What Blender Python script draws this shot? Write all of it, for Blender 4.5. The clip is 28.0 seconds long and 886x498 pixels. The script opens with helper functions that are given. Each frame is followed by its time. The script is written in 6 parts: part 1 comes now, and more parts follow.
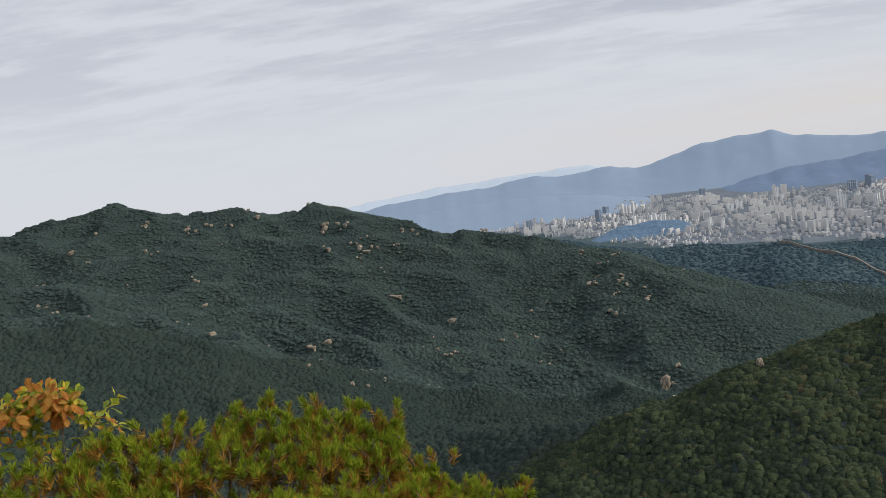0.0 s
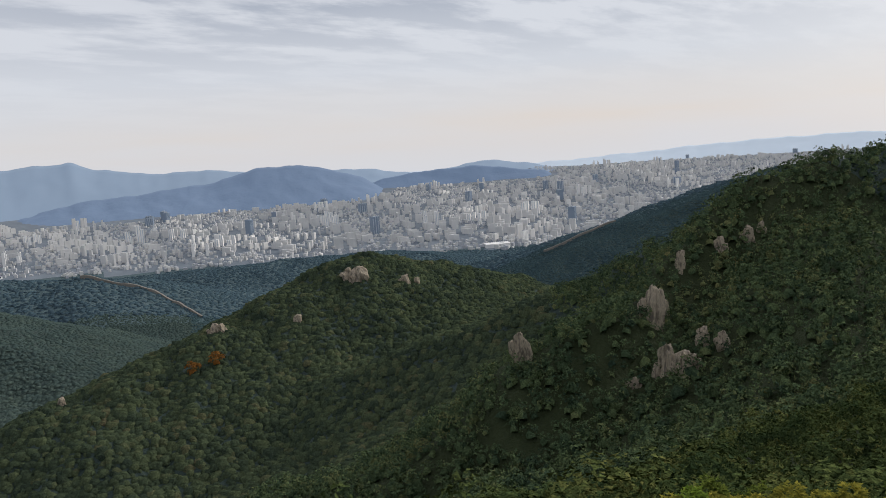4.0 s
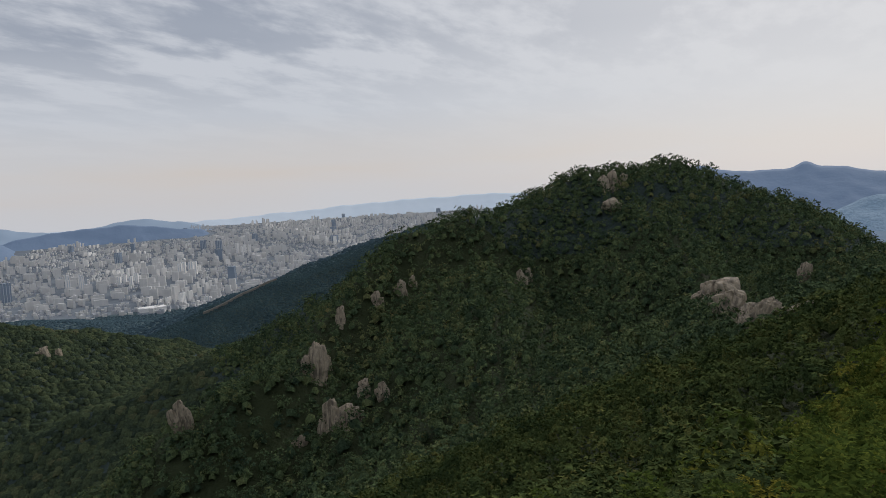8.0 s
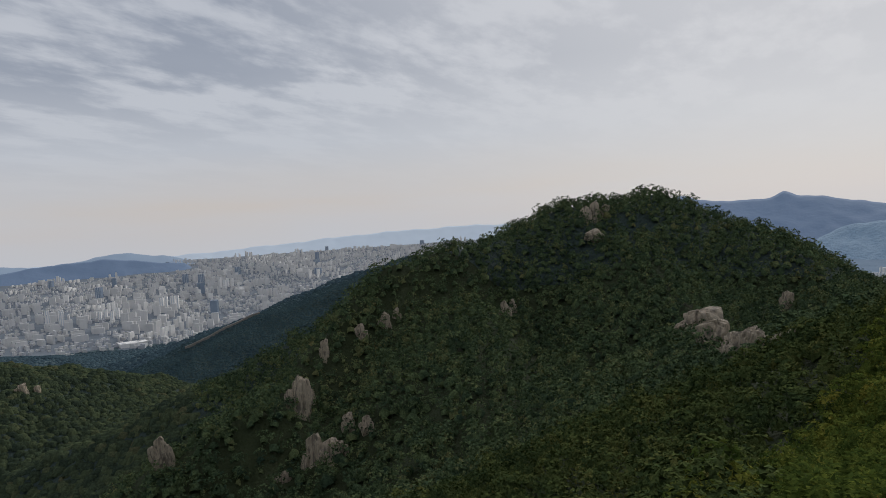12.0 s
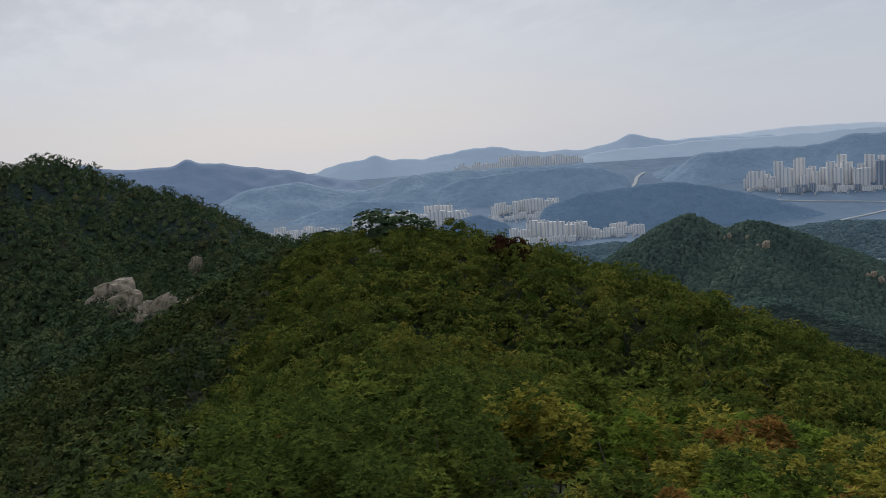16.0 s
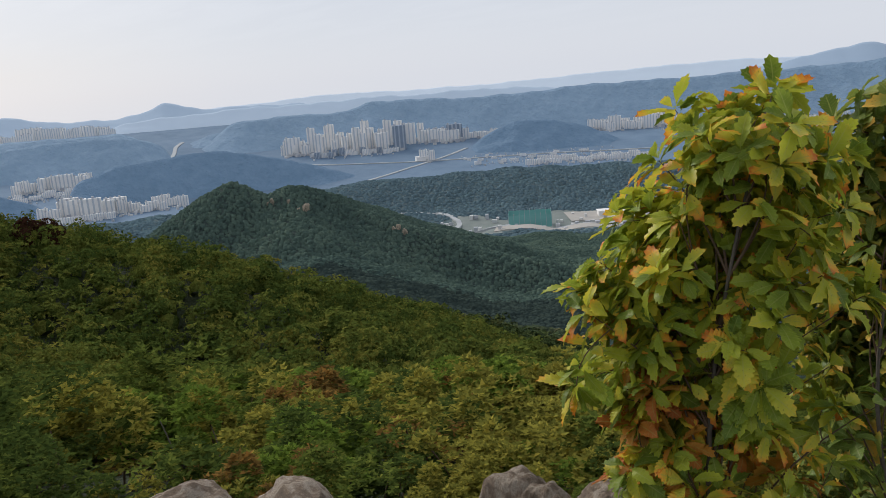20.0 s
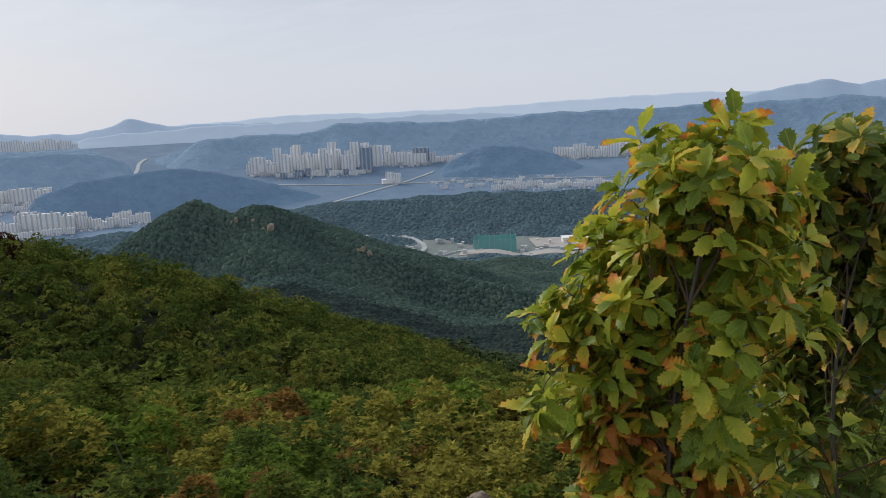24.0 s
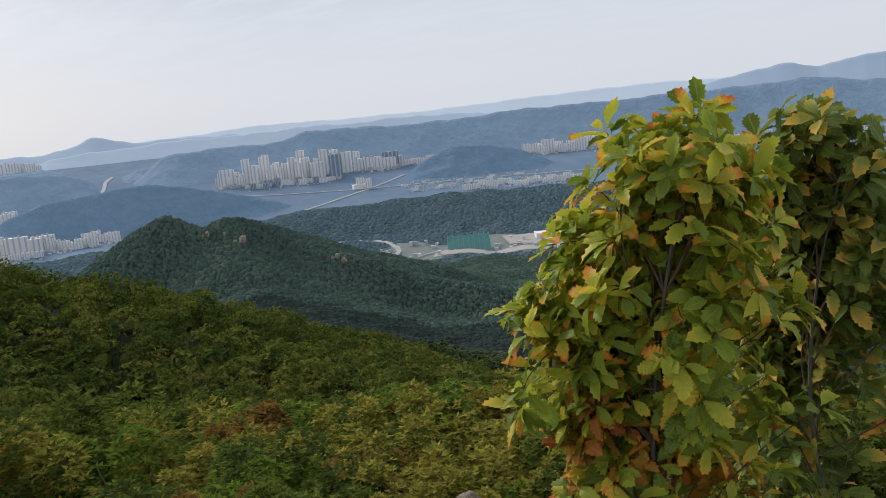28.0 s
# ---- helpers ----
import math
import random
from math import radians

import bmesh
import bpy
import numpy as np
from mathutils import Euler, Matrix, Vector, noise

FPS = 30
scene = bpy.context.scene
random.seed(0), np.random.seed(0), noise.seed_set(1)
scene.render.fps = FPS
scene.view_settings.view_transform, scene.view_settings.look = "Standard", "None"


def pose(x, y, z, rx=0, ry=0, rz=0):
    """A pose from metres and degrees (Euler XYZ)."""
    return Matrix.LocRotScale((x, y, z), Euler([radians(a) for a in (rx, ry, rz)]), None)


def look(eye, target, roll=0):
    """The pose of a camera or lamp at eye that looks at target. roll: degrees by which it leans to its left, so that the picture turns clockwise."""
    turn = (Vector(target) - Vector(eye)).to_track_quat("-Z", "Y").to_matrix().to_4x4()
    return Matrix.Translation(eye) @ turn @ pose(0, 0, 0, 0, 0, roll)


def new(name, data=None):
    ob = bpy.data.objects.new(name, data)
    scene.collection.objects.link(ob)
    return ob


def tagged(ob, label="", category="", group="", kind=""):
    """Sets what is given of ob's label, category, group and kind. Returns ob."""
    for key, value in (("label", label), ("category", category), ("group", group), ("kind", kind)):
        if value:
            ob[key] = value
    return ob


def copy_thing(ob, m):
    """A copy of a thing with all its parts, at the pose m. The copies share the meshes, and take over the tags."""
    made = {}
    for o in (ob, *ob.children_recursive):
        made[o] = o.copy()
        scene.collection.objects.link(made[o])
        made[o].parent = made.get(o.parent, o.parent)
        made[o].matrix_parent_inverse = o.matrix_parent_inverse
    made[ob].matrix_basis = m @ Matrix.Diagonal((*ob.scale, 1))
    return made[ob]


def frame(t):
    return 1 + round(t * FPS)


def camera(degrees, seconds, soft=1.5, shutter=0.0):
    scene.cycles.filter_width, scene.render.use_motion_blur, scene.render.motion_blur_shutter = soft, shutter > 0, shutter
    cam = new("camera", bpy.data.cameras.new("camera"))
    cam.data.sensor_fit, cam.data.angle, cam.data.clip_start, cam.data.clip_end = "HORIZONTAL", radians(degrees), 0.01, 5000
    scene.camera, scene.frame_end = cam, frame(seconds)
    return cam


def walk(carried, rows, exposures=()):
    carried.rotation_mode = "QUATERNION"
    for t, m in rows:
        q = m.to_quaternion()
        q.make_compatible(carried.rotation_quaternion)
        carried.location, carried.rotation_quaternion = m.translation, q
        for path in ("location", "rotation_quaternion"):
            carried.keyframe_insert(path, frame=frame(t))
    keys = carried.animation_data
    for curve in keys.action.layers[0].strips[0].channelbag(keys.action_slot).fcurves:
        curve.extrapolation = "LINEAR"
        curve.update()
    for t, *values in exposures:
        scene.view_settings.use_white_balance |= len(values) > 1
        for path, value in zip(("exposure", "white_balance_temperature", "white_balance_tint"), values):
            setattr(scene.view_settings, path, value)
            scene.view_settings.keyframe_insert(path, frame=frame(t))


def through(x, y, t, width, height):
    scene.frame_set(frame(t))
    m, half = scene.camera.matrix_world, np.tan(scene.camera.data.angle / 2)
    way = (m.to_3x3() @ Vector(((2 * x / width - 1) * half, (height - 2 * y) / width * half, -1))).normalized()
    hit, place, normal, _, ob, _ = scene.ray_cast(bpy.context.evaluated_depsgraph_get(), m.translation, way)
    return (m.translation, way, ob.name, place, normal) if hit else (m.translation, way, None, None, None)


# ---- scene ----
EYE = 1.6  # eye height over the summit rock
cam = camera(56.57, 28.0, soft=0.9)
# seconds, yaw, pitch, roll: the camera turns on the spot
PATH = [
    (0, 1.61, -4.13, -7.90),
    (0.2, 0.60, -4.52, -7.91),
    (0.4, -0.35, -4.77, -8.06),
    (0.6, -1.03, -5.21, -8.35),
    (0.8, -0.95, -5.01, -8.51),
    (1, -0.62, -4.75, -8.69),
    (1.2, -0.59, -5.59, -8.57),
    (1.4, -0.58, -7.19, -8.52),
    (1.5, -0.73, -7.85, -8.59),
    (2, -8.15, -9.35, -7.07),
    (2.5, -18.25, -10.36, -5.64),
    (3, -28.66, -10.57, -4.89),
    (3.5, -38.80, -8.26, -4.67),
    (4, -44.60, -6.85, -4.14),
    (4.5, -51.96, -7.53, -4.25),
    (6.5, -64.10, -5.65, -4.18),
    (7, -66.65, -5.34, -4.18),
    (7.5, -68.27, -4.99, -3.41),
    (8, -68.20, -4.37, -3.64),
    (8.5, -68.89, -4.02, -3.70),
    (9, -68.79, -3.03, -3.59),
    (9.5, -69.48, -2.79, -3.54),
    (10, -69.69, -2.62, -3.56),
    (10.5, -69.57, -2.43, -3.55),
    (11, -69.43, -2.23, -3.73),
    (11.5, -69.28, -2.23, -3.95),
    (13.5, -78.71, -2.65, -5.29),
    (14, -86.65, -3.65, -4.80),
    (14.5, -90.49, -4.02, -4.98),
    (15, -99.42, -4.99, -4.50),
    (15.5, -103.59, -5.37, -5.04),
    (16, -108.83, -7.48, -4.59),
    (16.5, -120.74, -8.00, -3.05),
    (17, -129.13, -8.26, -2.23),
    (17.5, -133.48, -8.47, -2.65),
    (18, -135.81, -8.55, -2.71),
    (18.5, -139.20, -8.83, -2.49),
    (19, -139.58, -11.29, -3.23),
    (19.5, -139.59, -12.06, -3.75),
    (20, -139.72, -12.08, -4.49),
    (20.5, -141.67, -12.06, -4.80),
    (21, -142.19, -12.07, -4.99),
    (21.5, -142.01, -11.91, -5.10),
    (23.5, -142.62, -11.43, -3.06),
    (24, -142.32, -10.61, -2.77),
    (24.5, -142.10, -10.52, -3.65),
    (25, -142.21, -10.52, -4.84),
    (25.5, -143.48, -10.60, -4.66),
    (26, -144.00, -10.60, -4.68),
    (26.5, -144.18, -10.57, -4.99),
    (27, -144.17, -10.56, -5.33),
    (27.5, -144.41, -10.67, -5.53),
    (28, -144.13, -10.62, -5.65),
]
walk(cam, [(t, pose(0, 0, EYE, 90 + p, 0, yw) @ pose(0, 0, 0, 0, 0, rl)) for t, yw, p, rl in PATH],
     [(0, 0.1, 6500, 10), (3, 0.12, 6500, 10), (4.5, 0.12, 6500, 10), (7, -0.08, 6450, 10), (9, -0.23, 6420, 10), (11, -0.28, 6400, 10), (13.5, -0.28, 6330, 10), (15.5, -0.26, 6220, 10), (17, -0.06, 6200, 10), (18.5, 0.04, 6260, 10), (20, 0.14, 6330, 10), (22, 0.14, 6330, 10), (24, 0.04, 6200, 10), (26, 0.04, 6240, 10), (28, 0.14, 6330, 10)])


# ---- world, sun ----
def nodes_of(tree):
    tree.nodes.clear()
    return tree.nodes, tree.links


def make_world():
    w = bpy.data.worlds.new("overcast_sky")
    scene.world = w
    w.use_nodes = True
    n, l = nodes_of(w.node_tree)
    out, bg = n.new("ShaderNodeOutputWorld"), n.new("ShaderNodeBackground")
    bg.inputs[1].default_value = 0.1
    sky = n.new("ShaderNodeTexSky")
    sky.sky_type, sky.sun_disc = "NISHITA", False
    sky.sun_elevation, sky.sun_rotation = radians(28), radians(100)
    co, sep = n.new("ShaderNodeTexCoord"), n.new("ShaderNodeSeparateXYZ")
    l.new(co.outputs["Generated"], sep.inputs[0])

    def m(op, a, b=None, clamp=False):
        k = n.new("ShaderNodeMath")
        k.operation, k.use_clamp = op, clamp
        for i, v in enumerate((a, b)):
            if v is None:
                continue
            if isinstance(v, (int, float)):
                k.inputs[i].default_value = v
            else:
                l.new(v, k.inputs[i])
        return k.outputs[0]

    up = m("MAXIMUM", sep.outputs[2], 0.0)
    deep = m("ADD", up, 0.11)
    flat = n.new("ShaderNodeCombineXYZ")
    l.new(m("DIVIDE", sep.outputs[0], deep), flat.inputs[0])
    l.new(m("DIVIDE", sep.outputs[1], deep), flat.inputs[1])
    # cloud sheets: long rolls, and a finer break-up inside them
    def cloud(scale, stretch, turn, detail, rough):
        mp, tx = n.new("ShaderNodeMapping"), n.new("ShaderNodeTexNoise")
        mp.inputs["Rotation"].default_value = (0, 0, radians(turn))
        mp.inputs["Scale"].default_value = (scale, scale * stretch, 1)
        l.new(flat.outputs[0], mp.inputs[0])
        l.new(mp.outputs[0], tx.inputs["Vector"])
        tx.inputs["Scale"].default_value, tx.inputs["Detail"].default_value = 1.0, detail
        tx.inputs["Roughness"].default_value = rough
        return tx.outputs[0]

    rolls, wide, fine = cloud(1.15, 2.2, 35, 6, 0.58), cloud(0.42, 1.4, 20, 3, 0.5), cloud(3.6, 2.0, 40, 5, 0.6)
    body = m("ADD", m("MULTIPLY", rolls, 0.76), m("MULTIPLY", fine, 0.24))
    # the sheet is broken towards the north-east, smooth elsewhere
    side = m("ADD", m("MULTIPLY", sep.outputs[0], 0.87), m("MULTIPLY", sep.outputs[1], 0.5))
    brk = n.new("ShaderNodeMapRange")
    brk.interpolation_type = "SMOOTHSTEP"
    l.new(side, brk.inputs[0])
    brk.inputs[1].default_value, brk.inputs[2].default_value = 0.55, 0.97
    brk.inputs[3].default_value, brk.inputs[4].default_value = 0.5, 1.0
    ramp = n.new("ShaderNodeMapRange")
    ramp.interpolation_type = "SMOOTHSTEP"
    l.new(body, ramp.inputs[0])
    ramp.inputs[1].default_value, ramp.inputs[2].default_value = 0.42, 0.60
    gap = m("MULTIPLY", m("SUBTRACT", m("ADD", 1.0, m("MULTIPLY", m("SUBTRACT", wide, 0.5), 1.2)), ramp.outputs[0], True), brk.outputs[0])
    gap = m("MULTIPLY", gap, m("ADD", m("MULTIPLY", m("SUBTRACT", up, 0.02), 2.2, True), m("MULTIPLY", m("SUBTRACT", up, 0.10), 8.0, True), True), True)
    mix1, mix2, mix3 = (n.new("ShaderNodeMixRGB") for _ in range(3))
    mix1.inputs[1].default_value, mix1.inputs[2].default_value = (6.3, 6.52, 7.05, 1), (3.7, 4.05, 4.8, 1)
    l.new(gap, mix1.inputs[0])
    # pale warm haze along the horizon
    hz = m("SUBTRACT", 1.0, m("MULTIPLY", m("ABSOLUTE", m("SUBTRACT", sep.outputs[2], 0.03)), 15.0), True)
    mix2.inputs[2].default_value = (6.6, 6.15, 5.95, 1)
    glow = n.new("ShaderNodeMapRange")
    l.new(side, glow.inputs[0])
    glow.inputs[1].default_value, glow.inputs[2].default_value = 0.42, 0.95
    l.new(m("MULTIPLY", m("MULTIPLY", hz, glow.outputs[0]), m("MULTIPLY", wide, 1.5), True), mix2.inputs[0])
    l.new(mix1.outputs[0], mix2.inputs[1])
    # the veiled sun brightens the sheet round it
    toward = m("ADD", m("ADD", m("MULTIPLY", sep.outputs[0], 0.85), m("MULTIPLY", sep.outputs[1], -0.1)), m("MULTIPLY", sep.outputs[2], 0.5))
    veil = n.new("ShaderNodeMapRange")
    veil.interpolation_type = "SMOOTHSTEP"
    l.new(toward, veil.inputs[0])
    veil.inputs[1].default_value, veil.inputs[2].default_value, veil.inputs[3].default_value, veil.inputs[4].default_value = 0.72, 1.0, 0.0, 0.75
    bright = n.new("ShaderNodeMixRGB")
    l.new(veil.outputs[0], bright.inputs[0])
    l.new(mix2.outputs[0], bright.inputs[1])
    bright.inputs[2].default_value = (7.9, 7.85, 8.0, 1)
    mix3.inputs[0].default_value = 0.06
    l.new(bright.outputs[0], mix3.inputs[1])
    l.new(sky.outputs[0], mix3.inputs[2])
    l.new(mix3.outputs[0], bg.inputs[0])
    l.new(bg.outputs[0], out.inputs[0])


make_world()
sun = new("sun", bpy.data.lights.new("sun", "SUN"))
sun.data.energy, sun.data.angle, sun.data.color = 2.0, radians(22), (1.0, 0.95, 0.88)
sun.matrix_world = look((0, 0, 900), Vector((0, 0, 900)) - Vector((math.sin(radians(100)) * 0.85, math.cos(radians(100)) * 0.88, 0.47)))


# ---- materials ----
def material(name, build):
    mt = bpy.data.materials.new(name)
    mt.use_nodes = True
    n, l = nodes_of(mt.node_tree)
    out, b = n.new("ShaderNodeOutputMaterial"), n.new("ShaderNodeBsdfPrincipled")
    l.new(b.outputs[0], out.inputs[0])
    b.inputs["Specular IOR Level"].default_value = 0.25
    build(n, l, b)
    return mt


def noise_tex(n, l, scale, detail=4, rough=0.55, stretch=(1, 1, 1)):
    co, mp, tx = n.new("ShaderNodeTexCoord"), n.new("ShaderNodeMapping"), n.new("ShaderNodeTexNoise")
    mp.inputs["Scale"].default_value = stretch
    l.new(co.outputs["Object"], mp.inputs[0])
    l.new(mp.outputs[0], tx.inputs["Vector"])
    tx.inputs["Scale"].default_value, tx.inputs["Detail"].default_value, tx.inputs["Roughness"].default_value = scale, detail, rough
    return tx.outputs[0]


def ramp_of(n, l, fac, stops):
    r = n.new("ShaderNodeValToRGB")
    e = r.color_ramp.elements
    while len(e) < len(stops):
        e.new(0.5)
    for k, (p, c) in zip(e, stops):
        k.position, k.color = p, (*c, 1)
    l.new(fac, r.inputs[0])
    return r.outputs[0]


def mixed(n, l, fac, a, b, mode="MIX"):
    k = n.new("ShaderNodeMixRGB")
    k.blend_type = mode
    for i, v in enumerate((fac, a, b)):
        if isinstance(v, (int, float)):
            k.inputs[i].default_value = v
        elif isinstance(v, tuple):
            k.inputs[i].default_value = (*v, 1)
        else:
            l.new(v, k.inputs[i])
    return k.outputs[0]


def bumped(n, l, b, height, strength, distance):
    k = n.new("ShaderNodeBump")
    k.inputs["Strength"].default_value, k.inputs["Distance"].default_value = strength, distance
    l.new(height, k.inputs["Height"])
    l.new(k.outputs[0], b.inputs["Normal"])


def foliage(name, stops, patch=0.02, rough=0.65, through=0.25, vary=0.5, grain=0.0, crown=0.0):
    """Leaves whose colour differs from clump to clump, in patches over the hillside."""
    def build(n, l, b):
        rnd = n.new("ShaderNodeNewGeometry").outputs["Random Per Island"]
        if crown:  # each tree has its own tint
            co, cell, sp = n.new("ShaderNodeTexCoord"), n.new("ShaderNodeTexVoronoi"), n.new("ShaderNodeSeparateXYZ")
            l.new(co.outputs["Object"], cell.inputs["Vector"])
            cell.inputs["Scale"].default_value = 1 / crown
            l.new(cell.outputs["Color"], sp.inputs[0])
            rnd = mixed(n, l, 0.72, rnd, sp.outputs[0])
        big = mixed(n, l, 0.45, noise_tex(n, l, patch, 3), noise_tex(n, l, patch * 9, 2))
        f = n.new("ShaderNodeMath")
        f.operation = "MULTIPLY_ADD"
        l.new(rnd, f.inputs[0])
        f.inputs[1].default_value = vary
        k = n.new("ShaderNodeMath")
        k.operation = "MULTIPLY_ADD"
        l.new(big, k.inputs[0])
        k.inputs[1].default_value, k.inputs[2].default_value = 1.7 * (1 - vary) + 0.3, -0.42 * (1 - vary) - 0.15
        l.new(k.outputs[0], f.inputs[2])
        c = ramp_of(n, l, f.outputs[0], stops)
        if grain:
            fine = noise_tex(n, l, grain, 3, 0.7)
            c = mixed(n, l, 1.0, c, ramp_of(n, l, fine, [(0.3, (0.6,) * 3), (0.5, (1.0,) * 3), (0.72, (1.6,) * 3)] if grain > 1 else [(0.3, (0.8,) * 3), (0.5, (1.0,) * 3), (0.72, (1.25,) * 3)]), "MULTIPLY")
            bumped(n, l, b, fine, 0.8 if grain > 1 else 0.35, 1.2 / grain)
        l.new(c, b.inputs["Base Color"])
        b.inputs["Roughness"].default_value = rough
        b.inputs["Specular IOR Level"].default_value = 0.0
        if through:
            tr, mx = n.new("ShaderNodeBsdfTranslucent"), n.new("ShaderNodeMixShader")
            l.new(c, tr.inputs[0])
            mx.inputs[0].default_value = through
            l.new(b.outputs[0], mx.inputs[1])
            l.new(tr.outputs[0], mx.inputs[2])
            l.new(mx.outputs[0], n["Material Output"].inputs[0])
    return material(name, build)


def plain(name, col, col2, scale, rough=0.8, bump=0.0, dist=0.1, glow=0.0, stretch=(1, 1, 1), detail=5):
    def build(n, l, b):
        t = noise_tex(n, l, scale, detail, 0.6, stretch)
        t2 = noise_tex(n, l, scale * 0.13, 3)
        c = mixed(n, l, t, col, col2)
        c = mixed(n, l, mixed(n, l, t2, (0.0,) * 3, (0.6,) * 3), c, tuple(0.75 * v for v in col))
        l.new(c, b.inputs["Base Color"])
        b.inputs["Roughness"].default_value = rough
        if bump:
            bumped(n, l, b, t, bump, dist)
        # emission that stands in for the haze in front of far hills
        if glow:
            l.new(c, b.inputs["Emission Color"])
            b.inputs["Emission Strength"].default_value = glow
    return material(name, build)


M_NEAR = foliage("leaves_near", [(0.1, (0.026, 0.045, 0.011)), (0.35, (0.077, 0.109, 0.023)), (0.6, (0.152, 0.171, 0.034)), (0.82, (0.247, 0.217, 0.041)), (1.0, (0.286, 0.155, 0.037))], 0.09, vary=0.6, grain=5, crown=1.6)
# M_NEAR's ramp a tenth darker, for the dimmer-looking eastern bearings
M_EAST = foliage("leaves_near_darker", [(0.1, (0.023, 0.040, 0.009)), (0.35, (0.069, 0.098, 0.022)), (0.6, (0.135, 0.155, 0.031)), (0.82, (0.221, 0.195, 0.037)), (1.0, (0.254, 0.139, 0.034))], 0.09, vary=0.6, grain=5, crown=1.6)
M_SLOPE = foliage("leaves_slope", [(0.08, (0.020, 0.034, 0.016)), (0.35, (0.047, 0.068, 0.025)), (0.65, (0.085, 0.105, 0.034)), (0.90, (0.135, 0.126, 0.040)), (1.0, (0.16, 0.10, 0.036))], 0.03, vary=0.75, through=0, grain=3, crown=2.6)
M_MID = foliage("leaves_mid", [(0.08, (0.027, 0.045, 0.031)), (0.35, (0.060, 0.089, 0.046)), (0.66, (0.099, 0.132, 0.060)), (0.90, (0.159, 0.153, 0.066)), (1.0, (0.198, 0.123, 0.055))], 0.016, vary=0.75, through=0, grain=2.2, crown=3.2)
M_VAL = foliage("leaves_lower", [(0.08, (0.028, 0.040, 0.028)), (0.42, (0.047, 0.063, 0.037)), (0.74, (0.067, 0.084, 0.044)), (0.93, (0.091, 0.087, 0.048)), (1.0, (0.108, 0.073, 0.046))], 0.016, vary=0.7, through=0, grain=1.1)
# M_DALE to M_FAR_WOODS: the blue of distance haze is mixed into the leaf colours
M_DALE = foliage("hazed_leaves_dale", [(0.1, (0.028, 0.042, 0.039)), (0.5, (0.040, 0.056, 0.048)), (0.85, (0.052, 0.069, 0.053)), (1.0, (0.069, 0.077, 0.058))], 0.010, vary=0.35, through=0, grain=0.6)
M_TWIN = foliage("hazed_leaves_far_slope", [(0.1, (0.045, 0.071, 0.064)), (0.5, (0.078, 0.115, 0.091)), (0.85, (0.115, 0.153, 0.114)), (1.0, (0.153, 0.166, 0.123))], 0.010, vary=0.3, through=0, grain=0.6)
M_RIDGE = foliage("hazed_leaves_ridge", [(0.1, (0.045, 0.066, 0.065)), (0.4, (0.056, 0.081, 0.074)), (0.75, (0.073, 0.098, 0.082)), (1.0, (0.091, 0.113, 0.085))], 0.012, vary=0.25, through=0, grain=0.4)
M_SPUR = foliage("hazed_leaves_spur", [(0.1, (0.034, 0.058, 0.068)), (0.4, (0.043, 0.071, 0.079)), (0.75, (0.054, 0.086, 0.087)), (1.0, (0.069, 0.099, 0.091))], 0.012, vary=0.25, through=0, grain=0.4)
M_WOODS = foliage("hazed_leaves_valley", [(0.1, (0.079, 0.118, 0.138)), (0.5, (0.105, 0.159, 0.182)), (0.9, (0.128, 0.186, 0.196))], 0.005, vary=0.5, through=0, grain=0.2)
M_FAR_WOODS = foliage("hazed_leaves_northern_valley", [(0.1, (0.045, 0.069, 0.086)), (0.5, (0.059, 0.094, 0.114)), (0.9, (0.072, 0.110, 0.122))], 0.005, vary=0.5, through=0, grain=0.2)
M_FLOOR = plain("forest_floor", (0.020, 0.032, 0.012), (0.050, 0.060, 0.022), 1.2, 0.95, 1.0, 0.8, detail=8)
# M_VALLEY, M_PLAIN and M_FIELD have blue air haze painted into their base colour
M_VALLEY = plain("hazed_valley_woods", (0.065, 0.102, 0.116), (0.101, 0.146, 0.152), 0.055, 0.95, 1.0, 9.0)
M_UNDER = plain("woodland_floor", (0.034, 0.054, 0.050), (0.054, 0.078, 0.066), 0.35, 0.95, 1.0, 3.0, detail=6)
M_PLAIN = plain("hazed_city_ground", (0.095, 0.125, 0.160), (0.30, 0.325, 0.35), 0.022, 0.9, detail=7)
M_FIELD = plain("hazed_valley_fields", (0.101, 0.167, 0.253), (0.230, 0.322, 0.420), 0.014, 0.95, 0.6, 6.0, detail=7)
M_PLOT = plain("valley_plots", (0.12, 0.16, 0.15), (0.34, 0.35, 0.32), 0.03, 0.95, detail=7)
# far hills: air haze painted in as blue, paler base colours plus glow
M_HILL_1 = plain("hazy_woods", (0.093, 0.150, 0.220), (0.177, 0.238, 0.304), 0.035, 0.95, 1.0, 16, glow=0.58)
M_HILL_0 = plain("hazy_valley_hills", (0.069, 0.122, 0.187), (0.137, 0.198, 0.274), 0.035, 0.95, 1.0, 16, glow=0.5)
M_HILL_2 = plain("hazy_far_woods", (0.111, 0.159, 0.239), (0.133, 0.180, 0.260), 0.012, 0.95, 0.5, 14, glow=0.5)
M_HILL_3 = plain("hazy_pale_hills", (0.205, 0.262, 0.335), (0.23, 0.288, 0.36), 0.006, 0.95, glow=0.65)
M_HILL_5 = plain("hazy_range", (0.165, 0.217, 0.290), (0.188, 0.240, 0.312), 0.006, 0.95, glow=0.6)
M_HILL_4 = plain("hazy_faint_hills", (0.335, 0.385, 0.445), (0.355, 0.405, 0.465), 0.004, 0.95, glow=0.7)
